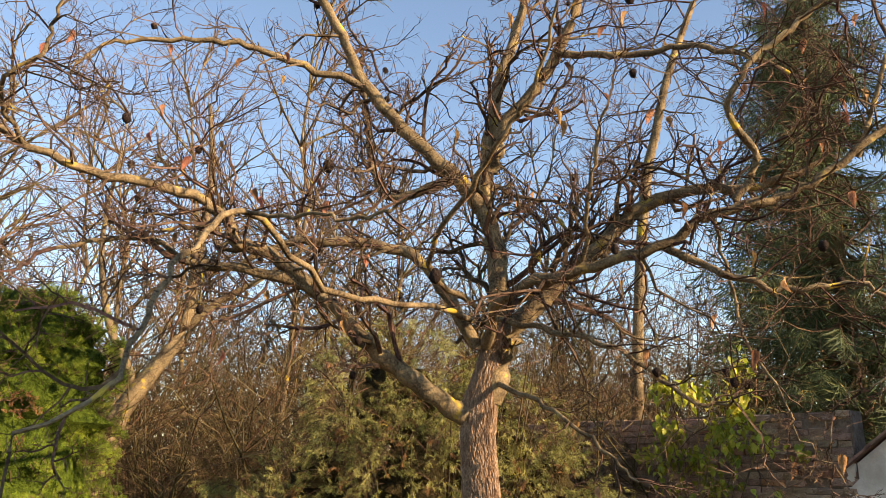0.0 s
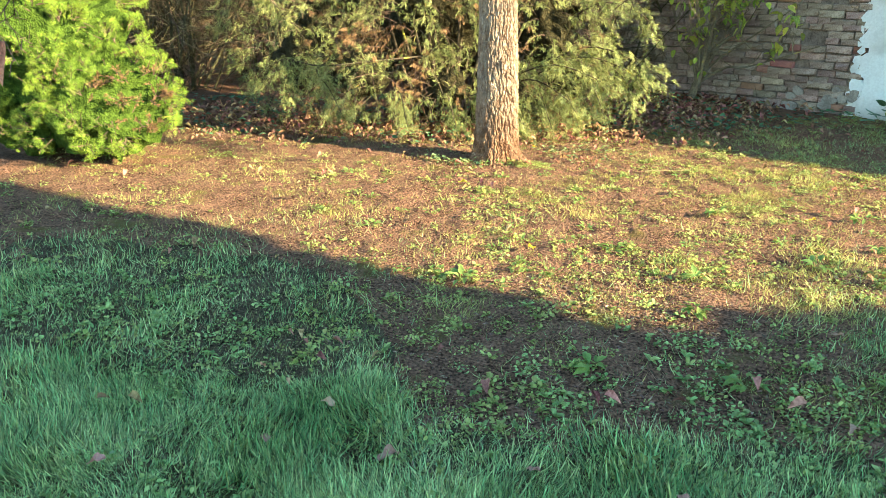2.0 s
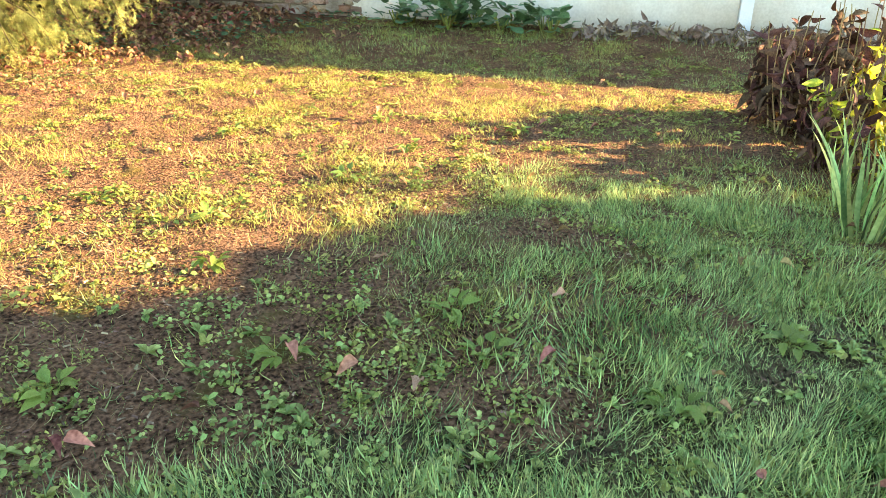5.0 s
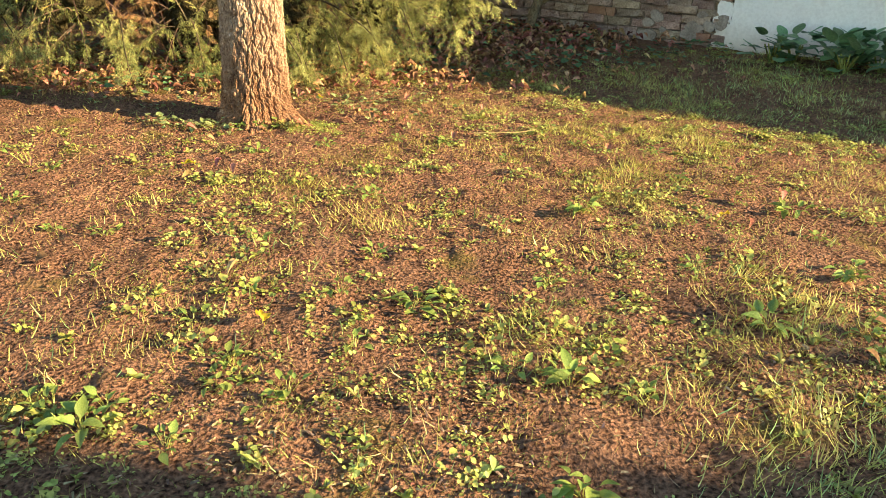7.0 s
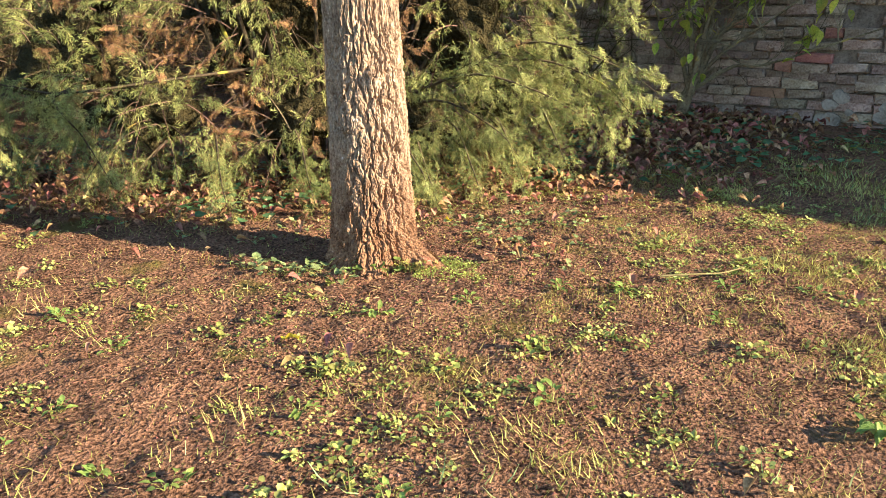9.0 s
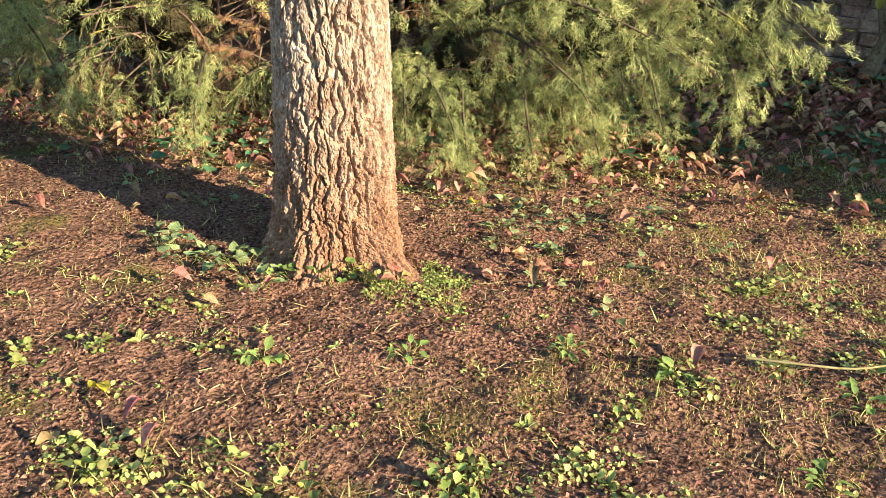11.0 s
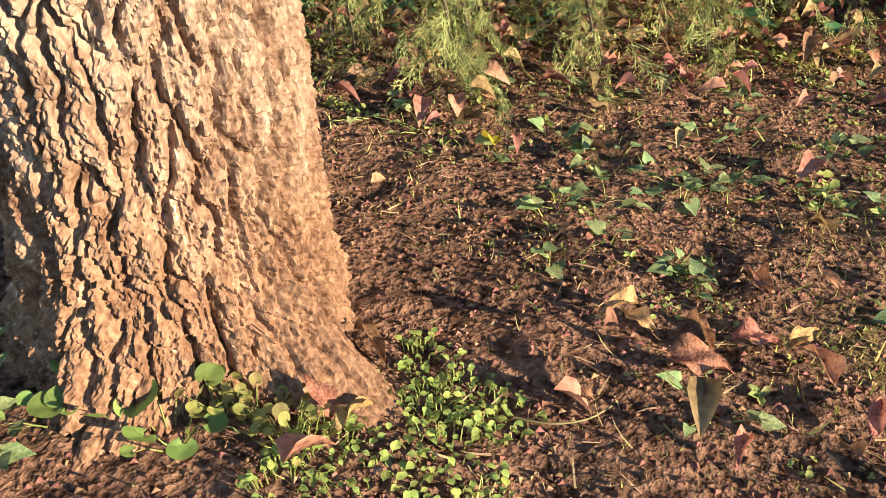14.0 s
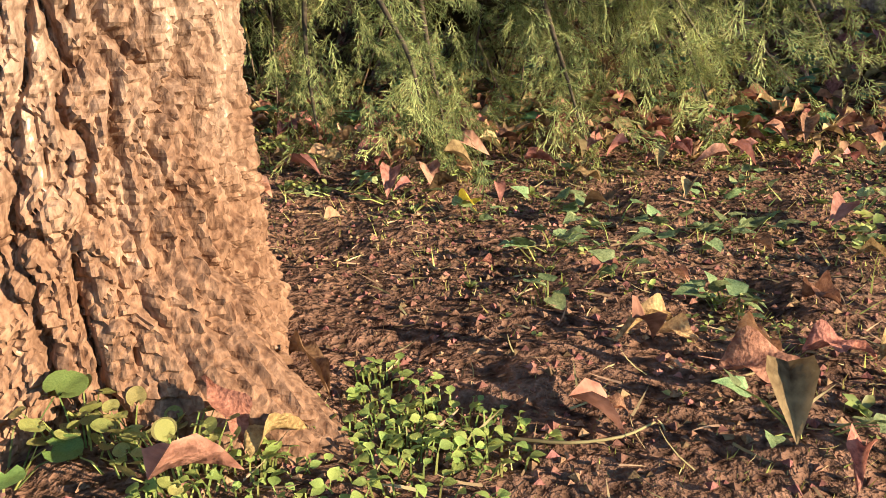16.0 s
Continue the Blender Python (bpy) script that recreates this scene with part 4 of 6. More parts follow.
shrubs = [bare_shrub(50, 3.4, 14, "bare_shrub", "tangled leafless brown shrub"), bare_shrub(51, 2.6, 16, "bare_shrub", "tangled leafless brown shrub"), bare_shrub(52, 4.2, 11, "bare_shrub", "tall leafless brown shrub")]
place_rng = np.random.default_rng(60)
spots = [(-4.6, 12.6), (-3.0, 13.2), (-1.6, 13.0), (-0.2, 13.4), (1.2, 13.6), (-5.8, 14.0), (-4.0, 14.8), (-2.4, 15.0), (-0.8, 15.2), (0.9, 15.6), (2.4, 15.2), (-6.6, 16.2),
         (-4.6, 17.0), (-2.6, 17.2), (-0.6, 17.5), (1.6, 17.6), (3.6, 17.0), (-8.0, 15.0), (-7.4, 18.6), (-5.0, 19.6), (-2.6, 20.0), (0.0, 20.2), (2.6, 20.0), (5.0, 19.6)]
for k, (x, y) in enumerate(spots):
    src = shrubs[k % 3]
    m = pose(x + place_rng.normal(0, 0.25), y + place_rng.normal(0, 0.25), float(rise(np.float64(x), np.float64(y))), 0, 0, 360 * place_rng.random())
    s = place_rng.uniform(0.85, 1.25)
    if k < 3:
        src.matrix_basis = m
    else:
        ob = copy_thing(src, m)
        ob.scale = (s, s, s * 1.05)
for x, y, s in ((2.6, 13.2, 0.8), (2.4, 12.4, 0.6), (4.0, 12.3, 0.8), (3.2, 13.1, 0.9)):
    copy_thing(shrubs[int(10 * x) % 3], pose(x, y, 0.12, 0, 0, 700 * x)).scale = (s, s, s)
trees = [bare_tree(70, 8.5, "bare_tree", "slender leafless tree with upright brown twigs"), bare_tree(71, 7.0, "bare_tree", "slender leafless tree with upright brown twigs")]
for k, (x, y) in enumerate([(-3.6, 16.4), (-6.2, 13.0), (-1.4, 18.4), (1.2, 19.0), (-8.6, 17.5), (3.6, 19.5), (-5.6, 20.5), (-10.5, 15.0), (-0.4, 22.0), (-3.2, 22.4), (-12, 20), (-4.8, 15.4), (-2.4, 16.6), (-7.4, 15.6), (0.4, 17.4), (-9.6, 19.5), (-6.6, 18.0), (2.9, 18.2), (-1.9, 20.6)]):
    m = pose(x, y, 0.1, 0, 0, 360 * place_rng.random())
    if k < 2:
        trees[k].matrix_basis = m
    else:
        copy_thing(trees[k % 2], m).scale = (1.1, 1.1, place_rng.uniform(0.9, 1.25))

# the woods beyond: stems and fine twigs too many to count
woods = Pile()
wd = np.random.default_rng(66)
for k in range(620):
    x, y = wd.uniform(-17, 12), wd.uniform(20, 32)
    tall = wd.uniform(3.0, 7.5)
    p, way = [np.array([x, y, 0.0])], unit(np.array([wd.normal(0, 0.2), 0, 1.0]))
    for j in range(5):
        way = unit(way + wd.normal(0, 0.2, 3) + np.array([0, 0, 0.12]))
        p.append(p[-1] + way * tall / 5)
    v, q = tube(p, np.linspace(wd.uniform(0.02, 0.045), 0.006, 6), 3)
    woods.add(v, [q])
    for j in range(11):
        i = int(wd.integers(1, 5))
        b = p[i] + (p[i + 1] - p[i]) * wd.random()
        d = unit(np.array([wd.normal(0, 1), wd.normal(0, 0.4), wd.uniform(-0.1, 1.3)]))
        m = b + d * wd.uniform(0.4, 0.9)
        e = m + unit(d + wd.normal(0, 0.5, 3)) * wd.uniform(0.4, 0.9)
        v, q = tube([b, m, e], [0.013, 0.009, 0.004], 3)
        woods.add(v, [q])
        for c in (b, m, m, e):
            v, q = tube([c, c + unit(wd.normal(0, 1, 3) + 0.5 * d) * wd.uniform(0.3, 0.8)], [0.007, 0.003], 3)
            woods.add(v, [q])
stuff("far_woods", woods, BROWN_TWIG, "dense brown leafless woods in the distance", "woods")

# the forked tree behind the thuja
fork_tree = thing("forked_tree", "leafless tree with a smooth yellowish forked trunk", "tree", (-4.2, 13.0, 0))
fr = np.random.default_rng(77)
fw = Pile()
for pts, r0, r1 in (([(-4.25, 13.0, 0), (-4.1, 13.0, 1.2), (-3.84, 13.0, 2.15)], 0.17, 0.15), ([(-3.86, 13.0, 2.1), (-3.48, 13.0, 2.66), (-3.01, 13.0, 3.33), (-2.95, 13.0, 4.11), (-2.8, 13.0, 5.4), (-2.9, 13, 6.6)], 0.13, 0.03),
                    ([(-3.6, 13.0, 2.5), (-3.8, 13.0, 2.88), (-4.08, 13.0, 3.5), (-4.3, 13.1, 4.6), (-4.2, 13.2, 6.0)], 0.08, 0.02), ([(-3.0, 13.0, 3.35), (-2.5, 12.9, 3.7), (-1.9, 12.8, 4.0), (-1.2, 12.7, 4.5)], 0.06, 0.015)):
    p = spline(pts, 18)
    v, q = tube(p, np.linspace(r0, r1, 18), 10, 0.07, 3)
    part("limb", mesh_of("limb", v, [q], LIMB, True), fork_tree)
    if r0 < 0.15:
        for k in range(16):
            i = int(fr.uniform(5, 18))
            a = unit(fr.normal(0, 1, 3) + np.array([0, 0, 0.6]))
            grow(fr, fw, p[i], a, fr.uniform(0.6, 1.5), 0.014, 2, 6, 0.2, 0.05, 0.5, 0.8, 4)
tagged(part("twig_growth", fw.mesh("twig_growth", TWIG), fork_tree), kind="stuff")

# the rear trunk beyond the walnut
rear = thing("rear_tree", "leafless tree with a pale trunk behind the wall", "tree", (2.9, 12.9, 0))
rw = Pile()
p = spline([(2.9, 12.9, 0.1), (2.95, 12.7, 2.5), (3.16, 12.4, 4.95), (3.35, 12.3, 5.8), (3.6, 12.3, 6.7), (4.05, 12.3, 7.8)], 20)
v, q = tube(p, np.linspace(0.085, 0.045, 20), 10, 0.06, 5)
part("trunk", mesh_of("trunk", v, [q], LIMB, True), rear)
for k in range(34):
    i = int(fr.uniform(7, 20))
    grow(fr, rw, p[i], unit(fr.normal(0, 1, 3) + np.array([0, 0, 0.3])), fr.uniform(0.6, 1.6), 0.014, 2, 6, 0.2, 0.04, 0.5, 0.8, 4)
tagged(part("twig_growth", rw.mesh("twig_growth", TWIG), rear), kind="stuff")

# ---- the lilac before the brick wall ----
lilac = thing("lilac", "lilac shrub with grey stems and yellowing leaves by the brick wall", "shrub", (3.05, 11.45, 0.1))
lr = np.random.default_rng(80)
lw, ends = Pile(), []
v, q = tube(spline([(3.05, 11.45, 0.02), (3.06, 11.43, 0.2), (3.12, 11.40, 0.42), (3.2, 11.36, 0.6)], 8), np.linspace(0.055, 0.036, 8), 9, 0.12, 4)
part("stem", mesh_of("stem", v, [q], LIMB, True), lilac)
for tip, r in (((2.95, 11.25, 2.0), 0.026), ((3.3, 11.0, 2.05), 0.024), ((3.75, 10.85, 1.9), 0.024), ((2.75, 11.4, 1.2), 0.02), ((3.5, 11.1, 1.5), 0.02), ((4.05, 10.6, 0.85), 0.018), ((3.85, 10.75, 1.25), 0.018), ((3.15, 11.0, 2.15), 0.022), ((3.55, 10.95, 2.15), 0.022)):
    b = np.array([3.1, 11.41, 0.38]) + lr.normal(0, 0.02, 3)
    p = spline([b, b + 0.25 * (np.array(tip) - b) + np.array([0, 0, 0.08]), (b + np.array(tip)) / 2 + lr.normal(0, 0.07, 3), tip], 10)
    v, q = tube(p, np.linspace(r, 0.006, 10), 6, 0.1, 2)
    lw.add(v, [q])
    for k in range(7):
        grow(lr, lw, p[int(lr.uniform(4, 10))], unit(lr.normal(0, 0.7, 3) + np.array([0, -0.2, 0.8])), lr.uniform(0.2, 0.45), 0.006, 1, 5, 0.2, 0.05, 0.5, 0.8, 5, ends)
part("stem_growth", lw.mesh("stem_growth", LIMB), lilac)
E_ = np.array([e[0] for e in ends])
keep = (lr.random(len(E_)) < np.clip((E_[:, 2] - 0.9) / 1.0, 0.10, 0.9))
E_ = np.repeat(E_[keep], np.where(E_[keep][:, 2] > 1.5, 8, 4), 0)
E_ = E_ + lr.normal(0, 0.06, E_.shape)
lp = Pile()
out = lr.normal(0, 0.7, (len(E_), 3)) + np.array([0, 0, -0.3])
lp.scatter(*leaf_shape(0.6, 0.2, 0.25), frames(lr, out / np.linalg.norm(out, axis=1)[:, None], 0.6, (0.07, 0.12), 0.6), E_)
tagged(part("leaf_growth", lp.mesh("leaf_growth", LILAC, True), lilac), kind="stuff")

# ---- bergenias and dried perennials at the foot of the wall ----
def paddle(seed):
    """A broad rounded leaf on a thick midrib, wavy at the rim, of length 1."""
    rng = np.random.default_rng(seed)
    ph = rng.uniform(0, 6.28)
    v, f3, f4 = [(0, 0.5, 0.0)], [], []
    n = 16
    for ring, r in enumerate((0.55, 1.0)):
        for i in range(n):
            a = 6.2832 * i / n
            x, y = 0.38 * r * math.cos(a), 0.5 + 0.5 * r * math.sin(a) * (0.92 if math.sin(a) < 0 else 1.0)
            v.append((x, y, 0.35 * x * x + 0.03 * r * math.sin(3 * a + ph) - 0.12 * y * y))
    for i in range(n):
        j = (i + 1) % n
        f3.append((0, 1 + i, 1 + j))
        f4.append((1 + i, 1 + n + i, 1 + n + j, 1 + j))
    return np.array(v, float), [np.array(f3), np.array(f4)]


berg_mes = [mesh_of("leaf", *paddle(s), BERGENIA, True) for s in range(3)]
br = np.random.default_rng(90)
for k, (x, y) in enumerate([(4.7, 9.9), (4.95, 9.7), (5.15, 9.5), (5.4, 9.25), (5.6, 9.05), (4.85, 9.5), (5.2, 9.15), (5.5, 8.8), (4.55, 9.95), (5.1, 9.75)]):
    plant = thing("bergenia", "clump of large glossy dark green bergenia leaves by the wall", "plant", (x, y, float(rise(np.float64(x), np.float64(y)))), "bergenias by the wall")
    for j in range(24):
        a = br.uniform(0, 6.28)
        tilt = br.uniform(-15, 55)
        s = br.uniform(0.09, 0.16)
        ob = part("leaf", berg_mes[j % 3], plant, world=False)
        z = br.uniform(0.03, 0.23)
        ob.matrix_basis = pose(br.uniform(0.03, 0.2) * math.cos(a), br.uniform(0.03, 0.2) * math.sin(a), z, 0, 0, math.degrees(a) - 90 + br.uniform(-60, 60)) @ pose(0, 0, 0, tilt) @ Matrix.Diagonal((s, s, s, 1))
    st = Pile()
    for j in range(9):
        a = br.uniform(0, 6.28)
        v, q = tube([(0, 0, -0.02), (0.07 * math.cos(a), 0.07 * math.sin(a), 0.13)], [0.007, 0.005], 5)
        st.add(v, [q])
    tagged(part("stalk_growth", st.mesh("stalk_growth", WEED), plant, world=False), kind="stuff")


def dried_plant(name, label, at, tall, wide, n_stems, n_leaves, mat, size, seed, mats2=None, group=""):
    rng = np.random.default_rng(seed)
    plant = thing(name, label, "plant", at, group)
    st, lf_p, lf_q = Pile(), Pile(), Pile()
    for k in range(n_stems):
        a, r = rng.uniform(0, 6.28), wide * math.sqrt(rng.random())
        base = np.array([at[0] + 0.6 * r * math.cos(a), at[1] + 0.6 * r * math.sin(a), at[2] - 0.02])
        tip = np.array([at[0] + r * math.cos(a), at[1] + r * math.sin(a), at[2] + tall * rng.uniform(0.55, 1.1)])
        p = spline([base, (base + tip) / 2 + rng.normal(0, 0.03, 3), tip], 7)
        v, q = tube(p, np.linspace(0.006, 0.003, 7), 4)
        st.add(v, [q])
        m = max(2, n_leaves // n_stems)
        t = rng.uniform(1, 6, m)
        at_p = np.stack([np.interp(t, np.arange(7), p[:, i]) for i in range(3)], -1)
        out = rng.normal(0, 1, (m, 3)) + np.array([0, 0, -0.5])
        pile = lf_q if (mats2 and rng.random() < 0.5) else lf_p
        pile.scatter(*leaf_shape(0.4, 0.4, 0.5), frames(rng, out / np.linalg.norm(out, axis=1)[:, None], 0.3, (size * 0.6, size * 1.4), 3), at_p)
    tagged(part("stalk_growth", st.mesh("stalk_growth", STRAW), plant), kind="stuff")
    if lf_p.n:
        tagged(part("leaves", lf_p.mesh("leaves", mat, True), plant), kind="stuff")
    if lf_q.n:
        tagged(part("yellow_leaves", lf_q.mesh("yellow_leaves", mats2, True), plant, "yellow-green leaves"), kind="stuff")


for k in range(13):
    u = 2.3 + 0.28 * k
    at = in_wall([(u, -0.25 - 0.35 * br.random(), 0)])[0]
    at[2] = float(rise(at[0], at[1]))
    dried_plant("dried_perennial", "withered brown perennial at the foot of the white wall", tuple(at), 0.12, 0.24, 14, 90, WITHER, 0.08, 200 + k, group="dried perennials by the wall")
for k, (x, y, t) in enumerate([(5.05, 6.1, 0.55), (4.85, 5.85, 0.62), (5.1, 5.75, 0.68)]):
    dried_plant("withered_peony", "dark brown withered bush leaning over the path", (x, y, 0.0), t, 0.26, 28, 260, DARK_DEAD, 0.10, 220 + k, group="withered bushes by the path")
for k, (x, y, t) in enumerate([(4.5, 5.35, 0.50), (4.75, 5.1, 0.62), (4.3, 5.05, 0.45), (4.95, 5.35, 0.62)]):
    dried_plant("autumn_bush", "leafy bush turning yellow and brown by the path", (x, y, 0.0), t, 0.26, 24, 260, LILAC, 0.085, 230 + k, mats2=YELLOW if k % 2 else DARK_DEAD, group="autumn bushes by the path")


def blade_shape(points=5):
    s = np.linspace(0, 1, points)
    v, f = [], []
    for a in s:
        w = 0.5 * (1 - a ** 2) + 0.02
        v += [(-w, a * (1 - 0.12 * a), 0.28 * a * a), (w, a * (1 - 0.12 * a), 0.28 * a * a)]
    for i in range(points - 1):
        f.append((2 * i, 2 * i + 1, 2 * i + 3, 2 * i + 2))
    return np.array(v, float), [np.array(f)]


for k, (x, y) in enumerate([(3.62, 4.72), (3.85, 4.9), (3.75, 4.55)]):
    tuft = thing("iris_tuft", "tuft of long arching green iris leaves", "plant", (x, y, 0), "iris tufts")
    pile = Pile()
    bv, bf = blade_shape(8)
    rng = np.random.default_rng(240 + k)
    n = 30
    a = rng.uniform(0, 6.28, n)
    out = np.stack([0.35 * np.cos(a), 0.35 * np.sin(a), np.ones(n)], -1)
    m = frames(rng, out / np.linalg.norm(out, axis=1)[:, None], 0, (0.3, 0.5), 3.14)
    m[:, :, 0] *= 0.045
    pile.scatter(bv, bf, m, np.stack([x + 0.07 * np.cos(a), y + 0.07 * np.sin(a), np.zeros(n)], -1))
    part("blades", pile.mesh("blades", GRASS), tuft)


# ---- unseen shrub added by that house, shaped to fray the edge of its shade ----
shade_shrub = thing("garden_shrub", "dense evergreen shrub, unseen, added to shape the shade on the lawn", "shrub", (9.0, 1.0, 0))
hr = np.random.default_rng(140)
clumps = [(9.0, 0.9, 1.2, 0.6, 1.2, 1.4), (9.0, 0.3, 2.4, 0.6, 0.7, 0.75), (9.0, 1.7, 1.3, 0.5, 0.6, 1.0)]
clumps += [(9.0 + hr.normal(0, 0.1), y, z, 0.25, r, r) for y, z, r in ((1.70, 2.34, 0.46), (1.95, 2.40, 0.32), (1.25, 2.55, 0.43), (1.75, 2.0, 0.5), (0.82, 2.82, 0.47), (1.05, 3.35, 0.5), (1.2, 3.75, 0.55), (1.3, 4.15, 0.55), (1.4, 4.6, 0.5), (0.2, 3.2, 0.6), (0.5, 4.0, 0.7), (0.8, 4.8, 0.8))]
hull(clumps, 0.8, INNER_SHADE, "crown", shade_shrub, 141)
hp, hd = shell(hr, [(*c[:3], *[0.82 * r for r in c[3:]]) for c in clumps], 900)
hl = Pile()
hl.scatter(*leaf_shape(0.5, 0.2, 0.3), frames(hr, hd, 0.2, (0.08, 0.16), 0.8), hp)
# loose leaves out of view, placed to dapple the light on the grass
loose = np.stack([hr.normal(9.0, 0.1, 260), hr.uniform(2.36, 2.9, 260), hr.uniform(1.8, 2.6, 260)], -1)
hl.scatter(*leaf_shape(0.5, 0.2, 0.3), frames(hr, hr.normal(0, 1, (260, 3)), 0.2, (0.05, 0.10), 0.8), loose)
for z in (1.75, 2.0, 2.25, 2.45):
    v, q = tube([(9.0, 1.4, z - 0.35), (9.0, 2.1, z - 0.1), (9.0, 2.8, z)], [0.02, 0.012, 0.005], 5)
    part("branch", mesh_of("branch", v, [q], BROWN_TWIG), shade_shrub)
tagged(part("foliage", hl.mesh("foliage", IVY, True), shade_shrub), kind="stuff")
v, q = tube([(9.0, 1.0, -0.1), (9.0, 1.0, 1.5), (9.0, 0.8, 4.2)], [0.1, 0.09, 0.05], 8)
part("stem", mesh_of("stem", v, [q], BROWN_TWIG, True), shade_shrub)


# ---- grass, weeds and litter on the ground ----
gr = np.random.default_rng(300)


def lush(x, y):
    """How thickly grass stands: a mat in the near shade, thin towards the tree."""
    edge = np.interp(x, [-3.2, -2.0, -1.1, -0.35, 0.0, 0.2, 1.0, 1.5, 1.75, 2.3, 3.2], [7.3, 7.0, 6.8, 6.5, 5.6, 4.95, 4.95, 4.85, 4.6, 4.55, 4.3]) + 0.5 * (lattice(x * 1.7, y * 1.7, 71) - 0.5)
    near = np.clip((edge - y) / 0.55, 0, 1) * np.clip(1.0 - 0.22 * (y - 5.2), 0.55, 1)
    patch = 0.45 * np.exp(-(((x - 2.75) / 0.45) ** 2 + ((y - 4.15) / 0.4) ** 2))
    patch = patch + 1.2 * np.exp(-(((x - 0.75) / 0.75) ** 2 + ((y - 3.55) / 0.65) ** 2))
    strip = 0.55 * np.exp(-((x + y - 13.4) / 0.7) ** 2) * (x > 3.4)
    tufts = np.clip(0.75 * lattice(x * 2.2, y * 2.2, 72) + 0.6 * lattice(x * 6.5, y * 6.5, 70) - 0.3, 0, 1)
    margin = np.clip((1.05 - (x / 3.6) ** 2 - ((y - 5.1) / 2.9) ** 2 + 0.5 * (lattice(x * 1.3, y * 1.3, 76) - 0.5)) * 4, 0, 1)
    return np.clip((near * (0.35 + 1.1 * tufts) + patch * tufts * 1.3 + 0.05 * tufts) * margin + strip, 0, 1)


def lay_grass(name, n, x0, x1, y0, y1, mat, size, width, label, weight, cut=3, flat=(0.2, 2.4)):
    x, y = gr.uniform(x0, x1, n), gr.uniform(y0, y1, n)
    ok = gr.random(n) < weight(x, y)
    x, y = x[ok], y[ok]
    k = len(x)
    comb = 12.0 * lattice(x * 2.3, y * 2.3, 81) + 5.0 * lattice(x * 9, y * 9, 82) + gr.normal(0, 1.0, k)
    lean = gr.uniform(*flat, k)
    out = np.stack([lean * np.cos(comb), lean * np.sin(comb), np.ones(k)], -1)
    m = frames(gr, out / np.linalg.norm(out, axis=1)[:, None], 0, size, 0.5) * (0.45 + 1.1 * lattice(x * 3.3, y * 3.3, 83))[:, None, None]
    m[:, :, 0] *= width
    pile = Pile()
    bv, bf = blade_shape(cut)
    bv = bv * np.array([1, 1, 1.4])
    pile.scatter(bv, bf, m, on_ground(x, y, -0.006))
    stuff(name, pile, mat, label, "grass")


# the lawn's soil is coloured darker, to deepen the shade between the blades
CXS, CYS = ((GX[:-1, :-1] + GX[1:, 1:]) / 2).ravel(), ((GY[:-1, :-1] + GY[1:, 1:]) / 2).ravel()
shade_soil = (lush(CXS, CYS) + 0.25 * (lattice(CXS * 6, CYS * 6, 68) - 0.5) > 0.22) & (CXS + CYS < 9.5)
ground.data.polygons.foreach_set("material_index", shade_soil.astype(np.int32))
lay_grass("grass", 230000, -3.0, 3.6, 3.2, 7.3, GRASS, (0.02, 0.075), 0.06, "soft green lawn grass lying in tufts", lush, 3, (0.3, 3.6))
lay_grass("lawn_grass", 125000, -1.2, 2.7, 3.3, 5.1, GRASS, (0.03, 0.085), 0.05, "dense soft green grass leaning over in the shade", lambda x, y: np.clip(1.5 * lush(x, y), 0, 1), 3, (1.0, 5.0))
lay_grass("long_grass", 22000, -0.2, 2.4, 3.2, 4.9, GRASS, (0.05, 0.11), 0.065, "long lush grass blades in a tuft", lambda x, y: np.exp(-(((x - 0.85) / 0.6) ** 2 + ((y - 4.05) / 0.62) ** 2) ** 2) * np.clip(lattice(x * 3, y * 3, 73) * 2 - 0.3, 0.1, 1), 4, (0.5, 2.8))
lay_grass("grass_patch", 150000, 1.6, 4.2, 4.0, 6.6, GRASS, (0.03, 0.075), 0.045, "low fine grass between shade and sun", lambda x, y: np.clip(lattice(x * 1.9, y * 1.9, 74) * 2.2 - 0.3, 0.15, 1) * np.clip(lattice(x * 7, y * 7, 75) * 2 - 0.3, 0.1, 1) * np.exp(-(((x - 2.85) / 1.1) ** 2 + ((y - 5.05) / 0.9) ** 2) ** 2), 3, (0.5, 3.2))
lay_grass("wall_grass", 85000, 3.0, 7.2, 5.4, 10.5, GRASS, (0.02, 0.05), 0.07, "short green grass beside the wall", lambda x, y: np.where((x + y > 12.2) & (x + y < 14.9), 0.9, 0.12) * np.clip(lattice(x * 2.4, y * 2.4, 79) * 2.2 - 0.4, 0.25, 1) * np.clip(0.5 + 0.5 * (x - 3.6), 0.35, 1), 3, (0.7, 3.5))
lay_grass("thin_grass", 260000, -3.0, 5.8, 4.4, 10.4, GRASS_DRY, (0.015, 0.05), 0.08, "thin yellowed grass on bare soil", lambda x, y: np.clip(0.10 + 0.9 * np.clip(lattice(x * 2.6, y * 2.6, 77) + 0.4 * lattice(x * 9, y * 9, 78) - 0.55, 0, 1) * 2.2 * np.clip((x + 1.6) / 3, 0.2, 1), 0, 1) * np.clip((np.hypot(x - 1.0, y - 8.9) - 0.5) / 1.2, 0.04, 1), 2, (0.9, 4.0))


def mossy(x, y):
    m = np.clip((0.7 * lattice(x * 4, y * 4, 88) + 0.4 * lattice(x * 13, y * 13, 89)) * 2.2 - 0.78, 0, 1)
    return m * np.clip((x - 0.75) * 1.5, 0, 1) * (np.hypot(x - CX, y - CY) > 0.3)


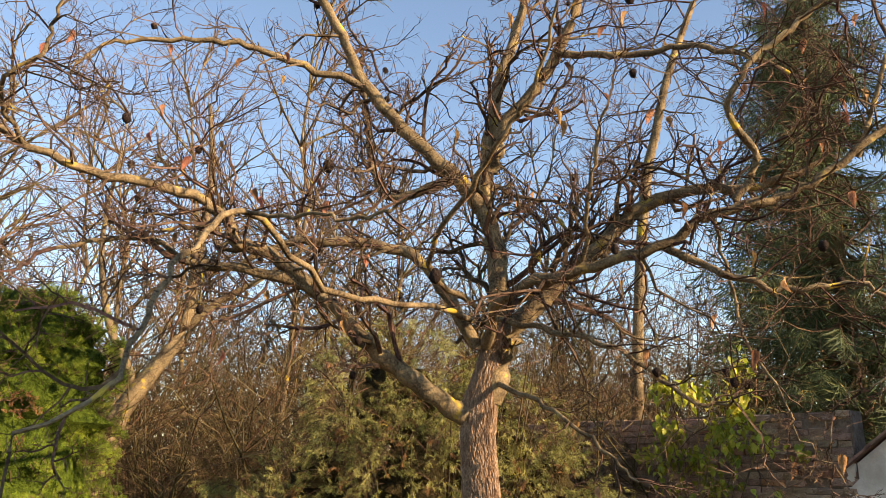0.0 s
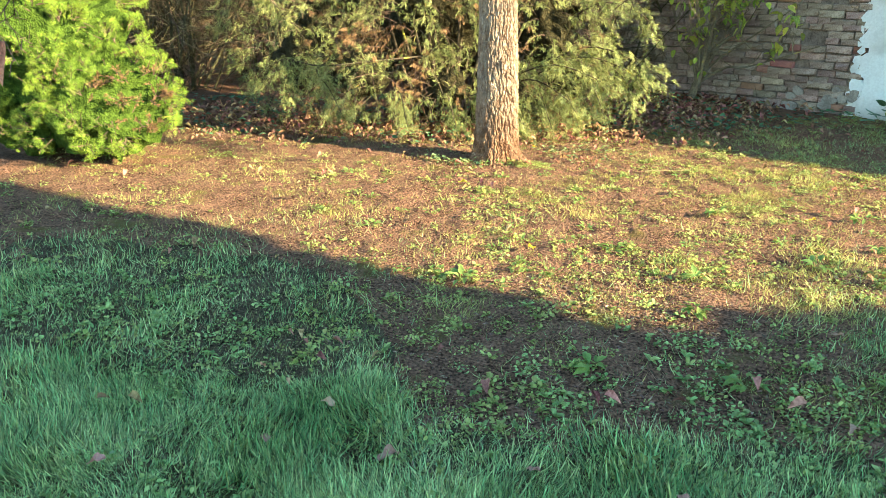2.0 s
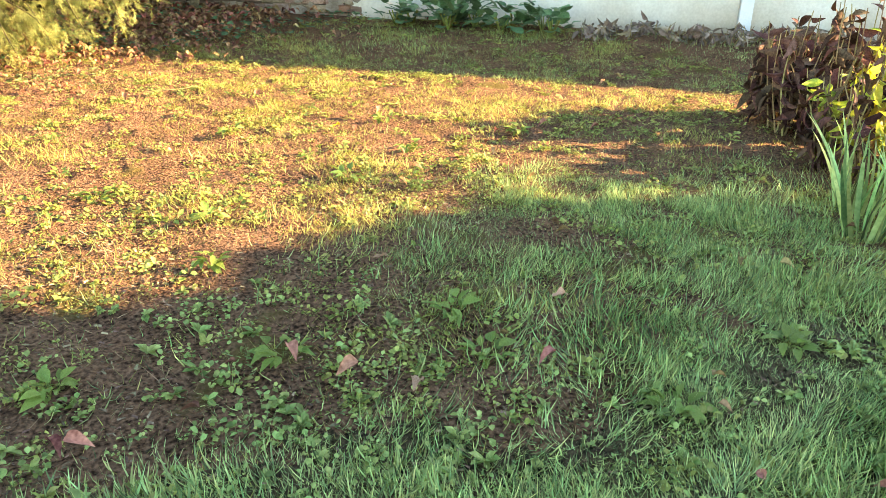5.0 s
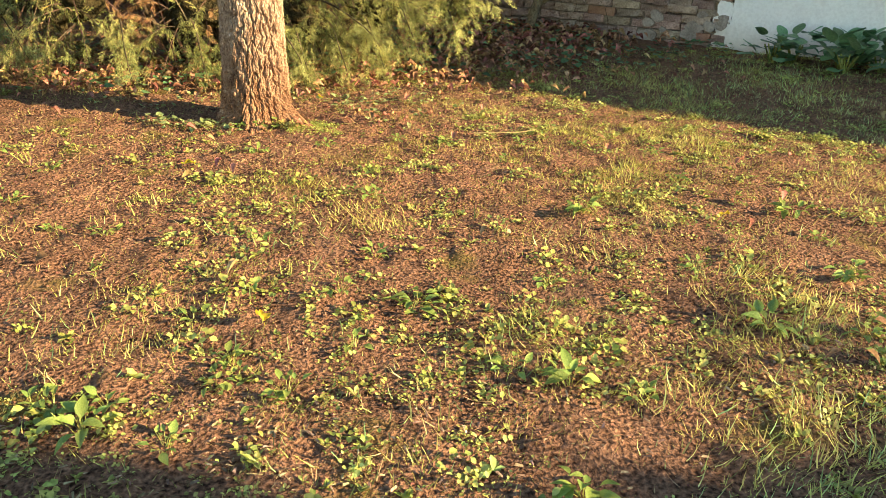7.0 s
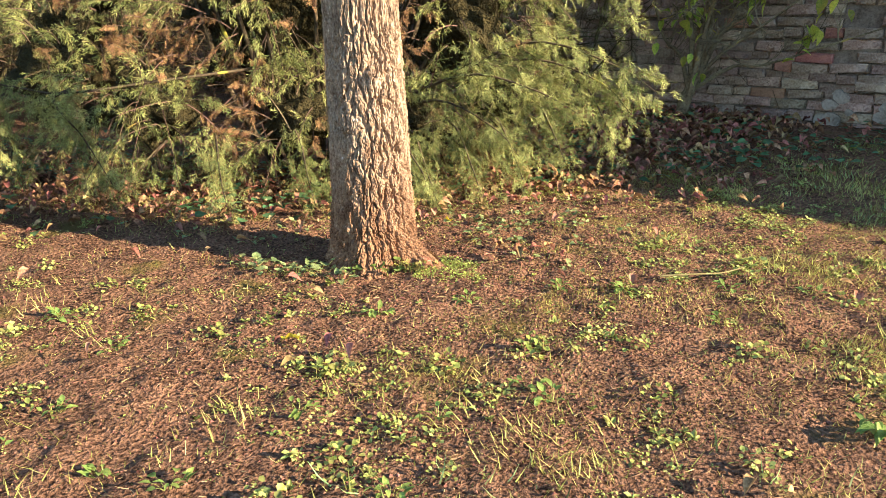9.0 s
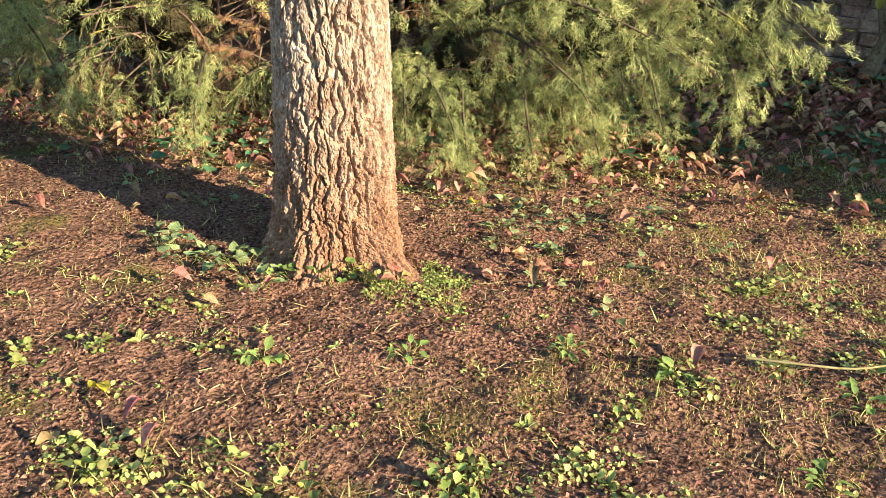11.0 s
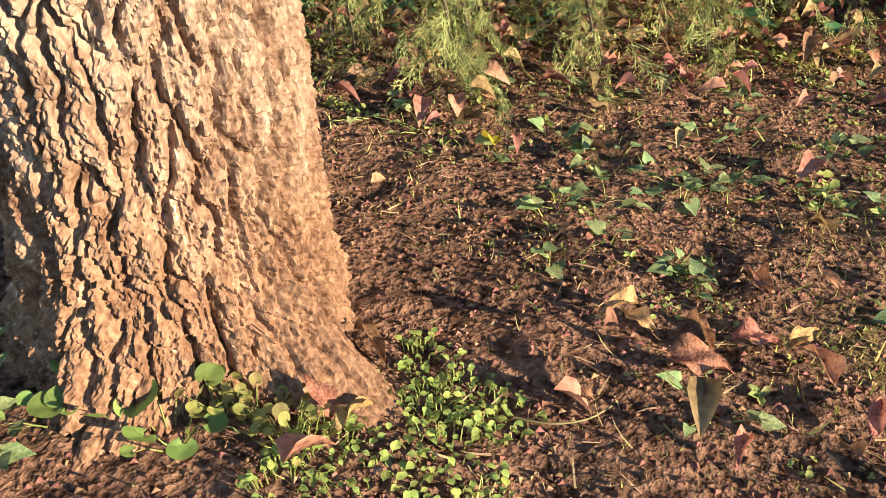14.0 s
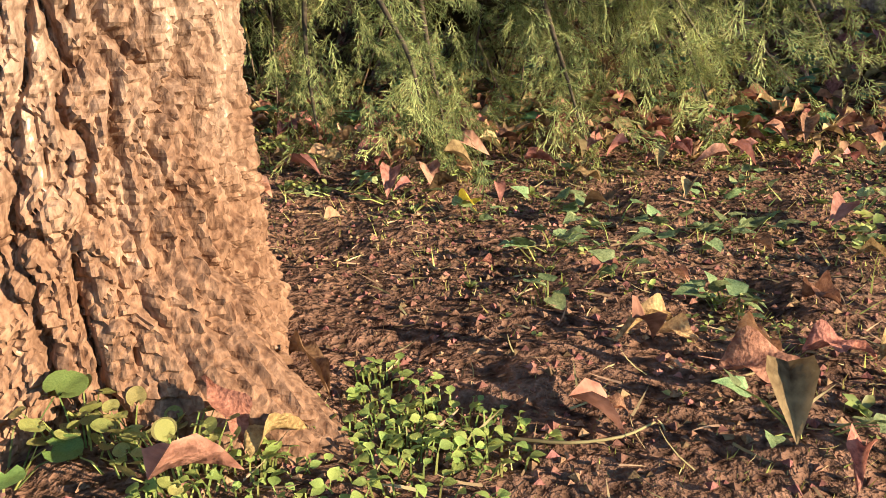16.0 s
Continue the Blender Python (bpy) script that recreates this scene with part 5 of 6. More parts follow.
lay_grass("moss", 130000, 0.6, 3.2, 7.4, 10.2, MOSS, (0.006, 0.02), 0.16, "low olive moss and seedlings on the soil", mossy, 2)


def rosette(rng, leaves=10, kind="oval"):
    """One small weed: a loose clump of folded leaves; "round": many small leaves up short stems, "oval": longer ones from the heart."""
    pile = Pile()
    w = 0.24 if kind == "oval" else 0.40
    lv = np.array([(0, 0, 0), (w * 0.8, 0.3, 0.10), (w, 0.68, 0.07), (0, 1.0, -0.12), (-w, 0.68, 0.07), (-w * 0.8, 0.3, 0.10)], float)
    lf = [np.array([(0, 1, 2, 3), (0, 3, 4, 5)])]
    if leaves < 9:
        lv, lf = lv[[0, 2, 3, 4]] * np.array([1, 0.95, 1]), [np.array([(0, 1, 2), (0, 2, 3)])]
    for k in range(leaves):
        a, b = rng.uniform(0, 6.28), rng.uniform(0, 6.28)
        tilt = rng.uniform(-0.25, 1.2)
        out = np.array([[math.cos(a), math.sin(a), tilt]]) / math.hypot(1, tilt)
        if kind == "oval":
            r, z, size = 0.12 * rng.random(), 0.04 + 0.1 * rng.random(), (0.4, 0.8)
        else:
            r, z, size = 0.85 * math.sqrt(rng.random()), 0.05 + 0.45 * rng.random() ** 1.5, (0.17, 0.36)
        pile.scatter(lv, lf, frames(rng, out, 0, size, 0.6), np.array([[r * math.cos(b), r * math.sin(b), z]]))
    return np.concatenate(pile.v), [np.concatenate(f) for f in pile.f.values()]


def upright(n, size):
    a = gr.uniform(0, 6.28, n)
    s = gr.uniform(*size, n)
    m = np.zeros((n, 3, 3))
    m[:, 0, 0] = m[:, 1, 1] = np.cos(a)
    m[:, 0, 1], m[:, 1, 0] = -np.sin(a), np.sin(a)
    m[:, 2, 2] = 1
    return m * s[:, None, None]


weeds = Pile()
for kind, leaves, n, size in 2 * (("round", 26, 1500, (0.028, 0.062)), ("round", 20, 1900, (0.022, 0.05)), ("oval", 9, 1600, (0.022, 0.05)), ("round", 34, 700, (0.045, 0.085)), ("round", 7, 5200, (0.012, 0.026)), ("oval", 5, 5200, (0.012, 0.028)), ("round", 14, 2600, (0.02, 0.04))):
    v, f = rosette(gr, leaves, kind)
    x, y = gr.uniform(-3.2, 6.0, n), gr.uniform(3.6, 10.6, n)
    w = np.clip((0.6 * lattice(x * 1.7, y * 1.7, 91) + 0.55 * lattice(x * 5, y * 5, 92)) * 2.6 - 0.95, 0.04, 1) * np.where(x + y > 13, 0.5, 1) * np.clip(0.55 + 0.25 * x - 0.07 * (y - 6.5), 0.24, 1)
    w *= np.clip((np.hypot(x - 1.05, y - 8.95) - 0.5) / 0.6, 0, 1)
    ok = gr.random(n) < w
    weeds.scatter(v, f, upright(ok.sum(), size), on_ground(x[ok], y[ok], -0.004))
for kind, leaves, n, size in (("round", 7, 420, (0.010, 0.022)), ("oval", 5, 420, (0.010, 0.022)), ("round", 20, 80, (0.016, 0.032)), ("oval", 10, 60, (0.02, 0.034))):
    v, f = rosette(gr, leaves, kind)
    x, y = gr.uniform(0.95, 2.6, n), gr.uniform(8.5, 10.0, n)
    ok = (gr.random(n) < np.clip(2.4 * lattice(x * 5, y * 5, 93) - 0.5, 0.1, 1)) & (np.hypot(x - CX, y - CY) > 0.42)
    weeds.scatter(v, f, upright(ok.sum(), size), on_ground(x[ok], y[ok], -0.003))
stuff("weeds", weeds, WEED, "low yellow-green weeds scattered over bare soil", "weeds", True)

shade_weeds = Pile()
for kind, n, size in (("oval", 1300, (0.03, 0.06)), ("round", 1500, (0.03, 0.06)), ("oval", 1300, (0.025, 0.055)), ("round", 1700, (0.03, 0.075))):
    v, f = rosette(gr, 11 if kind == "oval" else 20, kind)
    x, y = gr.uniform(-3.2, 4.4, n), gr.uniform(1.8, 6.2, n)
    ok = gr.random(n) < np.clip((6.5 - 0.45 * x - y) * 0.8, 0, 1) * np.clip((1.05 - (x / 3.6) ** 2 - ((y - 5.1) / 2.9) ** 2) * 4, 0, 1) * np.clip(lattice(x * 1.4, y * 1.4, 96) * 2.6 - 0.75, 0.06, 1) * (1 - 0.7 * np.exp(-(((x - 0.85) / 0.6) ** 2 + ((y - 3.9) / 0.5) ** 2)))
    shade_weeds.scatter(v, f, upright(ok.sum(), size), on_ground(x[ok], y[ok], 0.005))
stuff("lawn_weeds", shade_weeds, LAWN_WEED, "broad-leaved weeds among the lawn grass", "weeds", True)

ivy_v, ivy_f = leaf_shape(0.95, 0.12, 0.2, 5)
ivy = Pile()
n = 5200
x, y = gr.uniform(-3.4, 4.6, n), gr.uniform(9.2, 12.6, n)
w = np.where(x < 0.55, np.clip((y - 9.35 - 0.25 * np.abs(x)) / 0.5, 0, 1), np.clip((y - 9.85) / 0.5, 0, 1)) * np.clip(lattice(x * 2.1, y * 2.1, 95) * 2 - 0.4, 0.05, 1) * (x + y < 14.9)
ok = gr.random(n) < w
x, y = x[ok], y[ok]
k = len(x)
a = gr.uniform(0, 6.28, k)
out = np.stack([np.cos(a), np.sin(a), gr.uniform(-0.1, 0.5, k)], -1)
ivy.scatter(ivy_v, ivy_f, frames(gr, out / np.linalg.norm(out, axis=1)[:, None], 0, (0.03, 0.075), 0.4), on_ground(x, y, 0.03) + np.stack([0 * x, 0 * x, gr.uniform(0, 0.05, k)], -1))
stuff("ivy", ivy, IVY, "dark ivy creeping under the shrubs", "ivy", True)

dead_v, dead_f = leaf_shape(0.6, 0.5, 0.55, 5)
litter = Pile()
n = 25000
x, y = gr.uniform(-3.4, 5.0, n), gr.uniform(3.0, 13.0, n)
drift = np.exp(-(((x - 2.75) / 0.8) ** 2 + ((y - 11.25) / 0.85) ** 2)) * 1.4 + 0.5 * np.exp(-(((x + 2.0) / 1.2) ** 2 + ((y - 11.2) / 0.8) ** 2)) + 1.0 * np.exp(-(((x - 0.6) / 1.8) ** 2 + ((y - 10.15) / 0.4) ** 2)) + 0.006
ok = (gr.random(n) < drift) & (x + y < 14.95) & (np.hypot(x - CX, y - CY) > 0.3)
x, y = x[ok], y[ok]
for _ in range(2):
    k = len(x)
    a = gr.uniform(0, 6.28, k)
    out = np.stack([np.cos(a), np.sin(a), gr.uniform(-0.25, 0.3, k)], -1)
    fm = frames(gr, out / np.linalg.norm(out, axis=1)[:, None], 0, (0.04, 0.09), 0.6)
    fm *= np.where(y < 10.6, 0.7, 1.0)[:, None, None]
    litter.scatter(dead_v, dead_f, fm, on_ground(x + gr.normal(0, 0.1, k), y + gr.normal(0, 0.1, k), 0.03) + np.stack([0 * x, 0 * x, gr.uniform(0, 0.05, k)], -1))
stuff("leaf_litter", litter, DEAD, "drifts of fallen brown leaves", "leaves", True)

# bits of broken leaf and bark all over the soil
bits = Pile()
n = 15000
x, y = np.concatenate([gr.uniform(-3, 5.5, n // 2), gr.normal(1.2, 1.1, n // 2)]), np.concatenate([gr.uniform(3.2, 10.5, n // 2), gr.normal(8.3, 1.3, n // 2)])
ok = (np.hypot(x - CX, y - CY) > 0.26) & (x + y < 14.8) & (y < 11)
x, y = x[ok], y[ok]
k = len(x)
a = gr.uniform(0, 6.28, k)
out = np.stack([np.cos(a), np.sin(a), gr.uniform(-0.5, 0.7, k)], -1)
m = frames(gr, out / np.linalg.norm(out, axis=1)[:, None], 0, (0.002, 0.010), 0.9)
m[:, :, 0] *= gr.uniform(0.3, 1.0, k)[:, None]
bits.scatter(np.array([(-0.4, 0, 0), (0.4, 0.1, 0.1), (0.3, 0.9, 0.15), (-0.3, 1.0, -0.1)], float), [np.array([(0, 1, 2, 3)])], m, on_ground(x, y, 0.004))
stuff("leaf_bits", bits, BITS, "small brown bits of leaf and bark on the soil", "litter")
scraps = Pile()
n = 12000
x, y = gr.uniform(-0.8, 3.8, n), gr.uniform(4.2, 6.2, n)
ok = gr.random(n) < np.clip(lattice(x * 4, y * 4, 86) * 2 - 0.4, 0.1, 1)
x, y = x[ok], y[ok]
k = len(x)
a = gr.uniform(0, 6.28, k)
out = np.stack([np.cos(a), np.sin(a), gr.uniform(-0.3, 0.5, k)], -1)
m = frames(gr, out / np.linalg.norm(out, axis=1)[:, None], 0, (0.006, 0.024), 0.9)
m[:, :, 0] *= gr.uniform(0.08, 0.4, k)[:, None]
scraps.scatter(np.array([(-0.4, 0, 0), (0.4, 0.1, 0.1), (0.3, 0.9, 0.15), (-0.3, 1.0, -0.1)], float), [np.array([(0, 1, 2, 3)])], m, on_ground(x, y, 0.005))
stuff("lawn_litter", scraps, LITTER, "pale dead scraps of leaf and stalk at the lawn's edge", "litter")

lay_grass("thatch", 34000, -3.2, 4.0, 2.8, 6.8, STRAW, (0.02, 0.06), 0.05, "dead straw-coloured grass in the lawn", lambda x, y: np.clip(lattice(x * 2.8, y * 2.8, 97) * 2 - 0.5, 0.05, 1) * np.clip((7.0 - 0.4 * x - y), 0, 1), 2, (1.5, 5.0))
# crumbs of soil and bits of straw
crumbs = Pile()
cv3 = np.array([(1, 0, 0), (-0.6, 0.8, 0), (-0.5, -0.9, 0.1), (0.1, 0, 0.8), (0, 0.1, -0.5)], float)
cf3 = [np.array([(0, 1, 3), (1, 2, 3), (2, 0, 3), (1, 0, 4), (2, 1, 4), (0, 2, 4)])]
n = 22000
x, y = gr.normal(1.25, 1.0, n), gr.normal(8.6, 1.1, n)
ok = (np.hypot(x - CX, y - CY) > 0.24) & (y > 5)
x, y = x[ok], y[ok]
crumbs.scatter(cv3, cf3, upright(len(x), (0.0015, 0.007)), on_ground(x, y, 0.001))
stuff("soil_crumbs", crumbs, CRUMB, "loose crumbs of brown soil", "soil")
straw = Pile()
n = 9000
x, y = np.concatenate([gr.normal(1.1, 0.9, n // 2), gr.uniform(-2.5, 5.0, n // 2)]), np.concatenate([gr.normal(8.7, 0.9, n // 2), gr.uniform(3.5, 10, n // 2)])
ok = np.hypot(x - CX, y - CY) > 0.3
x, y = x[ok], y[ok]
k = len(x)
a = gr.uniform(0, 6.28, k)
out = np.stack([np.cos(a), np.sin(a), gr.uniform(-0.05, 0.35, k)], -1)
m = frames(gr, out / np.linalg.norm(out, axis=1)[:, None], 0, (0.008, 0.045), 3)
m[:, :, 0] *= 0.06
straw.scatter(*blade_shape(4), m, on_ground(x, y, 0.004))
stuff("straw", straw, STRAW, "bits of dry stalk and straw on the soil", "straw")


# ---- single plants and leaves round the foot of the tree ----
def single_leaf(name, label, me, x, y, s, turn, tilt=10, roll=0, lift=0.015, group=""):
    ob = new(name, me)
    ob.matrix_world = pose(x, y, float(height(np.float64(x), np.float64(y))) + lift, 0, 0, turn) @ pose(0, 0, 0, tilt, roll) @ Matrix.Diagonal((s, s, s, 1))
    return tagged(ob, label, "leaf", group)


def curled_leaf(seed, width=0.5):
    """A dry leaf with a wavy rim, of length 1."""
    rng = np.random.default_rng(seed)
    n, w = 13, 9
    v, f = [], []
    ph = rng.uniform(0, 6.28, 4)
    for i in range(n):
        s = i / (n - 1)
        half = width * 0.5 * math.sin(math.pi * min(1, 0.03 + 0.97 * s) ** 0.75) + 0.004
        for j in range(w):
            u = 2 * j / (w - 1) - 1
            z = 0.26 * abs(u) ** 1.6 * (half / width * 2) * (0.7 + 0.6 * math.sin(ph[0] + 5 * s + 0.8 * u)) + 0.09 * math.sin(ph[1] + 11 * s + 3 * u) * abs(u) - 0.18 * s * s + 0.10 * math.sin(ph[2] + 4 * s)
            v.append((u * half * (1 + 0.12 * math.sin(ph[3] + 14 * s)), s, z))
    for i in range(n - 1):
        for j in range(w - 1):
            k = i * w + j
            f.append((k, k + 1, k + w + 1, k + w))
    k = len(v)
    v += [(-0.008, -0.22, 0.02), (0.008, -0.22, 0.02), (0.008, 0.02, 0.0), (-0.008, 0.02, 0.0)]
    f.append((k, k + 1, k + 2, k + 3))
    return np.array(v), [np.array(f)]


chick_me = mesh_of("leaf", *leaf_shape(0.78, 0.15, 0.2, 6), CHICKWEED, True)
dead_mes = [mesh_of("dry_leaf", *curled_leaf(s, 0.34 + 0.06 * (s % 3)), DEAD_ONE, True) for s in range(5)]
near_rng = np.random.default_rng(400)
for k, (x, y, s, a, lean) in enumerate([(0.93, 8.93, 0.095, 219, 14), (0.93, 8.77, 0.075, 60, 68), (1.31, 8.90, 0.105, 250, 8), (1.45, 9.08, 0.085, 190, 35), (1.29, 9.00, 0.08, 115, 15), (1.35, 8.98, 0.085, 200, 20), (1.30, 8.94, 0.075, 35, 25), (1.40, 8.95, 0.08, 250, 15),
                                        (1.46, 8.93, 0.07, 300, 40), (1.49, 8.86, 0.085, 20, 30), (1.51, 8.79, 0.08, 330, 35), (1.08, 9.60, 0.075, 20, 60), (1.31, 9.61, 0.07, 70, 40), (1.54, 9.85, 0.085, 110, 25), (1.49, 10.03, 0.085, 200, 20), (0.94, 8.75, 0.08, 330, 10), (0.60, 8.71, 0.07, 140, 45),
                                        (1.23, 9.12, 0.05, 300, 20), (1.34, 9.12, 0.05, 60, 25), (1.60, 9.20, 0.07, 20, 10), (1.72, 9.0, 0.07, 90, 20), (1.05, 9.9, 0.08, 240, 30), (1.45, 9.8, 0.08, 140, 15), (1.7, 9.75, 0.07, 30, 25), (1.85, 9.5, 0.08, 310, 10), (1.2, 8.35, 0.05, 50, 15), (0.5, 8.7, 0.05, 220, 20),
                                        (1.26, 9.98, 0.08, 80, 20), (0.92, 9.85, 0.08, 300, 30), (1.62, 10.05, 0.08, 10, 15), (0.75, 9.74, 0.07, 130, 25), (1.56, 9.1, 0.055, 200, 20), (1.12, 9.2, 0.045, 100, 15), (1.48, 9.25, 0.05, 60, 20), (1.38, 8.78, 0.06, 150, 10), (1.22, 8.82, 0.04, 80, 20)]):
    single_leaf("dry_leaf", "curled reddish-brown dry leaf on the soil", dead_mes[k % 5], x, y, s * 0.76, a, lean * (0.9 if k == 1 else 0.45), near_rng.uniform(-20, 20), 0.02, "dry leaves round the tree")
pink_mes = [mesh_of("fallen_leaf", *curled_leaf(s, 0.6), PINK_DEAD, True) for s in (21, 22, 23)]
for k, (x, y, s, a) in enumerate([(0.07, 4.53, 0.085, 300), (-0.28, 4.59, 0.06, 20), (0.93, 4.3, 0.06, 10), (-0.1, 4.83, 0.06, 80), (-0.8, 4.18, 0.08, 280), (-0.73, 4.48, 0.06, 100), (-0.14, 3.99, 0.06, 200), (0.23, 3.96, 0.06, 0), (1.0, 3.77, 0.06, 30), (0.26, 3.77, 0.06, 340), (0.55, 4.45, 0.05, 60), (1.6, 4.7, 0.06, 130), (2.2, 4.9, 0.06, 250), (1.9, 5.4, 0.06, 40)]):
    single_leaf("fallen_leaf", "pale pinkish-brown fallen leaf lying on the grass", pink_mes[k % 3], x, y, s * 0.85, a, 4 + 5 * (k % 4), 8, 0.04, "leaves fallen on the lawn")
yellow_me = mesh_of("yellow_leaf", *curled_leaf(12, 0.6), YELLOW, True)
for x, y, s, a in ((0.43, 8.09, 0.07, 60), (1.09, 9.45, 0.06, 20), (0.75, 6.5, 0.07, 10), (2.6, 7.2, 0.06, 90)):
    single_leaf("yellow_leaf", "bright yellow fallen leaf on the soil", yellow_me, x, y, s, a, 15, 10, 0.02, "yellow leaves")


def ivy_leaf():
    """A lobed ivy leaf, folded along its midrib, of length 1."""
    o = [(0, 0), (0.25, -0.12), (0.46, 0.06), (0.40, 0.30), (0.36, 0.46), (0.19, 0.70), (0, 1.0)]
    v = [(x, y, 0.3 * x - 0.22 * y * y + 0.05 * math.sin(9 * y)) for x, y in o] + [(-x, y, 0.26 * x - 0.22 * y * y - 0.05 * math.sin(8 * y)) for x, y in o[1:-1]]
    mid = [(0, 0.35, -0.03)]
    v += mid
    m = len(v) - 1
    right = [0, 1, 2, 3, 4, 5, 6]
    left = [0, 7, 8, 9, 10, 11, 6]
    f = [(m, right[i], right[i + 1]) for i in range(6)] + [(m, left[i + 1], left[i]) for i in range(6)]
    return np.array(v, float), [np.array(f)]


def disc_leaf():
    """A round kidney leaf, slightly cupped, of length 1."""
    v, f = [(0, 0.12, -0.06)], []
    n = 14
    for ring, r in ((1, 0.28), (2, 0.52)):
        for i in range(n):
            a = -1.57 + 0.35 + (6.28 - 0.7) * i / (n - 1)
            v.append((r * math.cos(a), 0.42 + r * math.sin(a) * 0.95, 0.04 * ring + 0.03 * math.sin(3 * a)))
    f3 = [(0, 1 + i, 2 + i) for i in range(n - 1)]
    f4 = [(1 + i, 1 + n + i, 2 + n + i, 2 + i) for i in range(n - 1)]
    return np.array(v, float), [np.array(f3), np.array(f4)]


ivy_me = mesh_of("leaf", *ivy_leaf(), IVY_ONE, True)
disc_me = mesh_of("leaf", *disc_leaf(), ROUND_LEAF, True)
small_me = mesh_of("leaf", *leaf_shape(0.55, 0.2, 0.25, 5), ROUND_LEAF, True)


def sprig(name, label, me, x, y, n, spread, size, stalk, group, seed, flat=35, root=0.3):
    """A little plant: stalks from one spot, each with its leaf."""
    rng = np.random.default_rng(seed)
    z = float(height(np.float64(x), np.float64(y)))
    plant = thing(name, label, "plant", (x, y, z), group)
    st = Pile()
    for k in range(n):
        a, r = rng.uniform(0, 360), spread * math.sqrt(rng.random())
        dx, dy, h = r * math.cos(radians(a)), r * math.sin(radians(a)), stalk * rng.uniform(0.4, 1.2)
        v, q = tube([(dx * root, dy * root, -0.005), (dx * (0.6 + 0.4 * root), dy * (0.6 + 0.4 * root), h * 0.7), (dx, dy, h)], [0.0011, 0.0008, 0.0006], 3)
        st.add(v, [q])
        s = size * rng.uniform(0.6, 1.25)
        ob = part("leaf", me, plant, world=False)
        ob.matrix_basis = pose(dx, dy, h, 0, 0, a - 90 + rng.uniform(-50, 50)) @ pose(0, 0, 0, rng.uniform(-15, flat), rng.uniform(-25, 25)) @ Matrix.Diagonal((s, s, s, 1))
    tagged(part("stalk_growth", st.mesh("stalk_growth", WEED), plant, world=False), kind="stuff")


for k, (x, y, n, sp, big) in enumerate([(0.68, 8.775, 9, 0.05, 0.038), (0.755, 8.745, 8, 0.05, 0.029), (0.62, 8.76, 9, 0.06, 0.028), (0.46, 8.80, 12, 0.09, 0.034), (0.36, 8.84, 12, 0.08, 0.034), (0.28, 8.80, 9, 0.07, 0.032), (0.55, 8.68, 9, 0.07, 0.03), (0.2, 8.9, 10, 0.08, 0.034), (0.13, 8.92, 8, 0.07, 0.03)]):
    sprig("round_leaf_weed" if k < 3 else "ivy_vine", "round-leaved green weed at the foot of the trunk" if k < 3 else "trailing green ivy with lobed leaves near the trunk", (disc_me if k < 3 else ivy_me), x, y, n + 2, sp, big * (1 if k < 3 else 1.15), 0.045, "weeds at the foot of the tree", 410 + k, 45)
olive_me = mesh_of("leaf", *disc_leaf(), OLIVE, True)
for k, (x, y) in enumerate([(0.80, 8.79), (0.84, 8.775), (0.88, 8.765), (0.90, 8.74)]):
    sprig("clover_weed", "clover-like weed with dull olive round leaves", olive_me, x, y, 18, 0.04, 0.0155, 0.04, "olive weeds at the foot of the tree", 425 + k, 60, 0.5)
for k, (x, y, n, sp) in enumerate([(1.00, 8.79, 26, 0.07), (1.06, 8.74, 26, 0.07), (1.00, 8.68, 24, 0.07), (1.08, 8.83, 16, 0.05), (0.94, 8.74, 16, 0.05), (1.10, 8.66, 16, 0.06), (1.04, 8.82, 14, 0.04), (1.02, 8.90, 12, 0.04), (1.12, 8.80, 10, 0.04), (0.90, 8.68, 12, 0.05)]):
    sprig("chickweed", "small-leaved bright green chickweed beside the trunk", chick_me, x, y, n + 34, sp, 0.0108, 0.013, "chickweed beside the tree", 430 + k, 30, 0.85)
for k, (x, y, n, sp) in enumerate([(1.18, 9.10, 4, 0.025), (1.265, 9.157, 4, 0.025), (1.38, 9.06, 4, 0.02), (1.40, 9.30, 7, 0.05), (1.20, 9.27, 6, 0.06), (1.28, 9.28, 5, 0.05), (1.30, 9.42, 7, 0.08), (1.40, 9.38, 5, 0.06), (1.38, 9.10, 4, 0.04), (1.20, 9.55, 5, 0.06), (1.55, 9.60, 4, 0.05), (1.08, 9.45, 4, 0.05),
                                   (1.50, 9.40, 4, 0.05), (1.36, 8.82, 5, 0.06), (1.65, 9.05, 5, 0.06), (0.95, 9.55, 8, 0.10), (0.85, 9.6, 8, 0.10), (1.75, 9.3, 4, 0.05), (1.3, 9.75, 6, 0.08), (1.55, 8.7, 5, 0.06), (1.18, 9.25, 5, 0.04), (1.43, 9.38, 6, 0.06), (1.37, 9.09, 4, 0.03), (1.59, 9.72, 6, 0.06), (1.21, 9.52, 6, 0.06), (1.48, 9.55, 5, 0.06), (1.7, 9.5, 5, 0.05), (1.62, 9.3, 5, 0.05), (1.9, 9.2, 5, 0.05), (1.85, 9.8, 6, 0.06), (1.1, 9.7, 8, 0.08), (0.3, 9.5, 8, 0.1), (0.1, 9.35, 8, 0.1), (-0.2, 9.5, 8, 0.1), (0.45, 9.6, 8, 0.1)]):
    sprig("ivy_sprig", "creeping sprig of pale-veined green ivy", ivy_me, x, y, n + 1, sp, 0.027, 0.02, "ivy sprigs near the tree", 450 + k, 55)
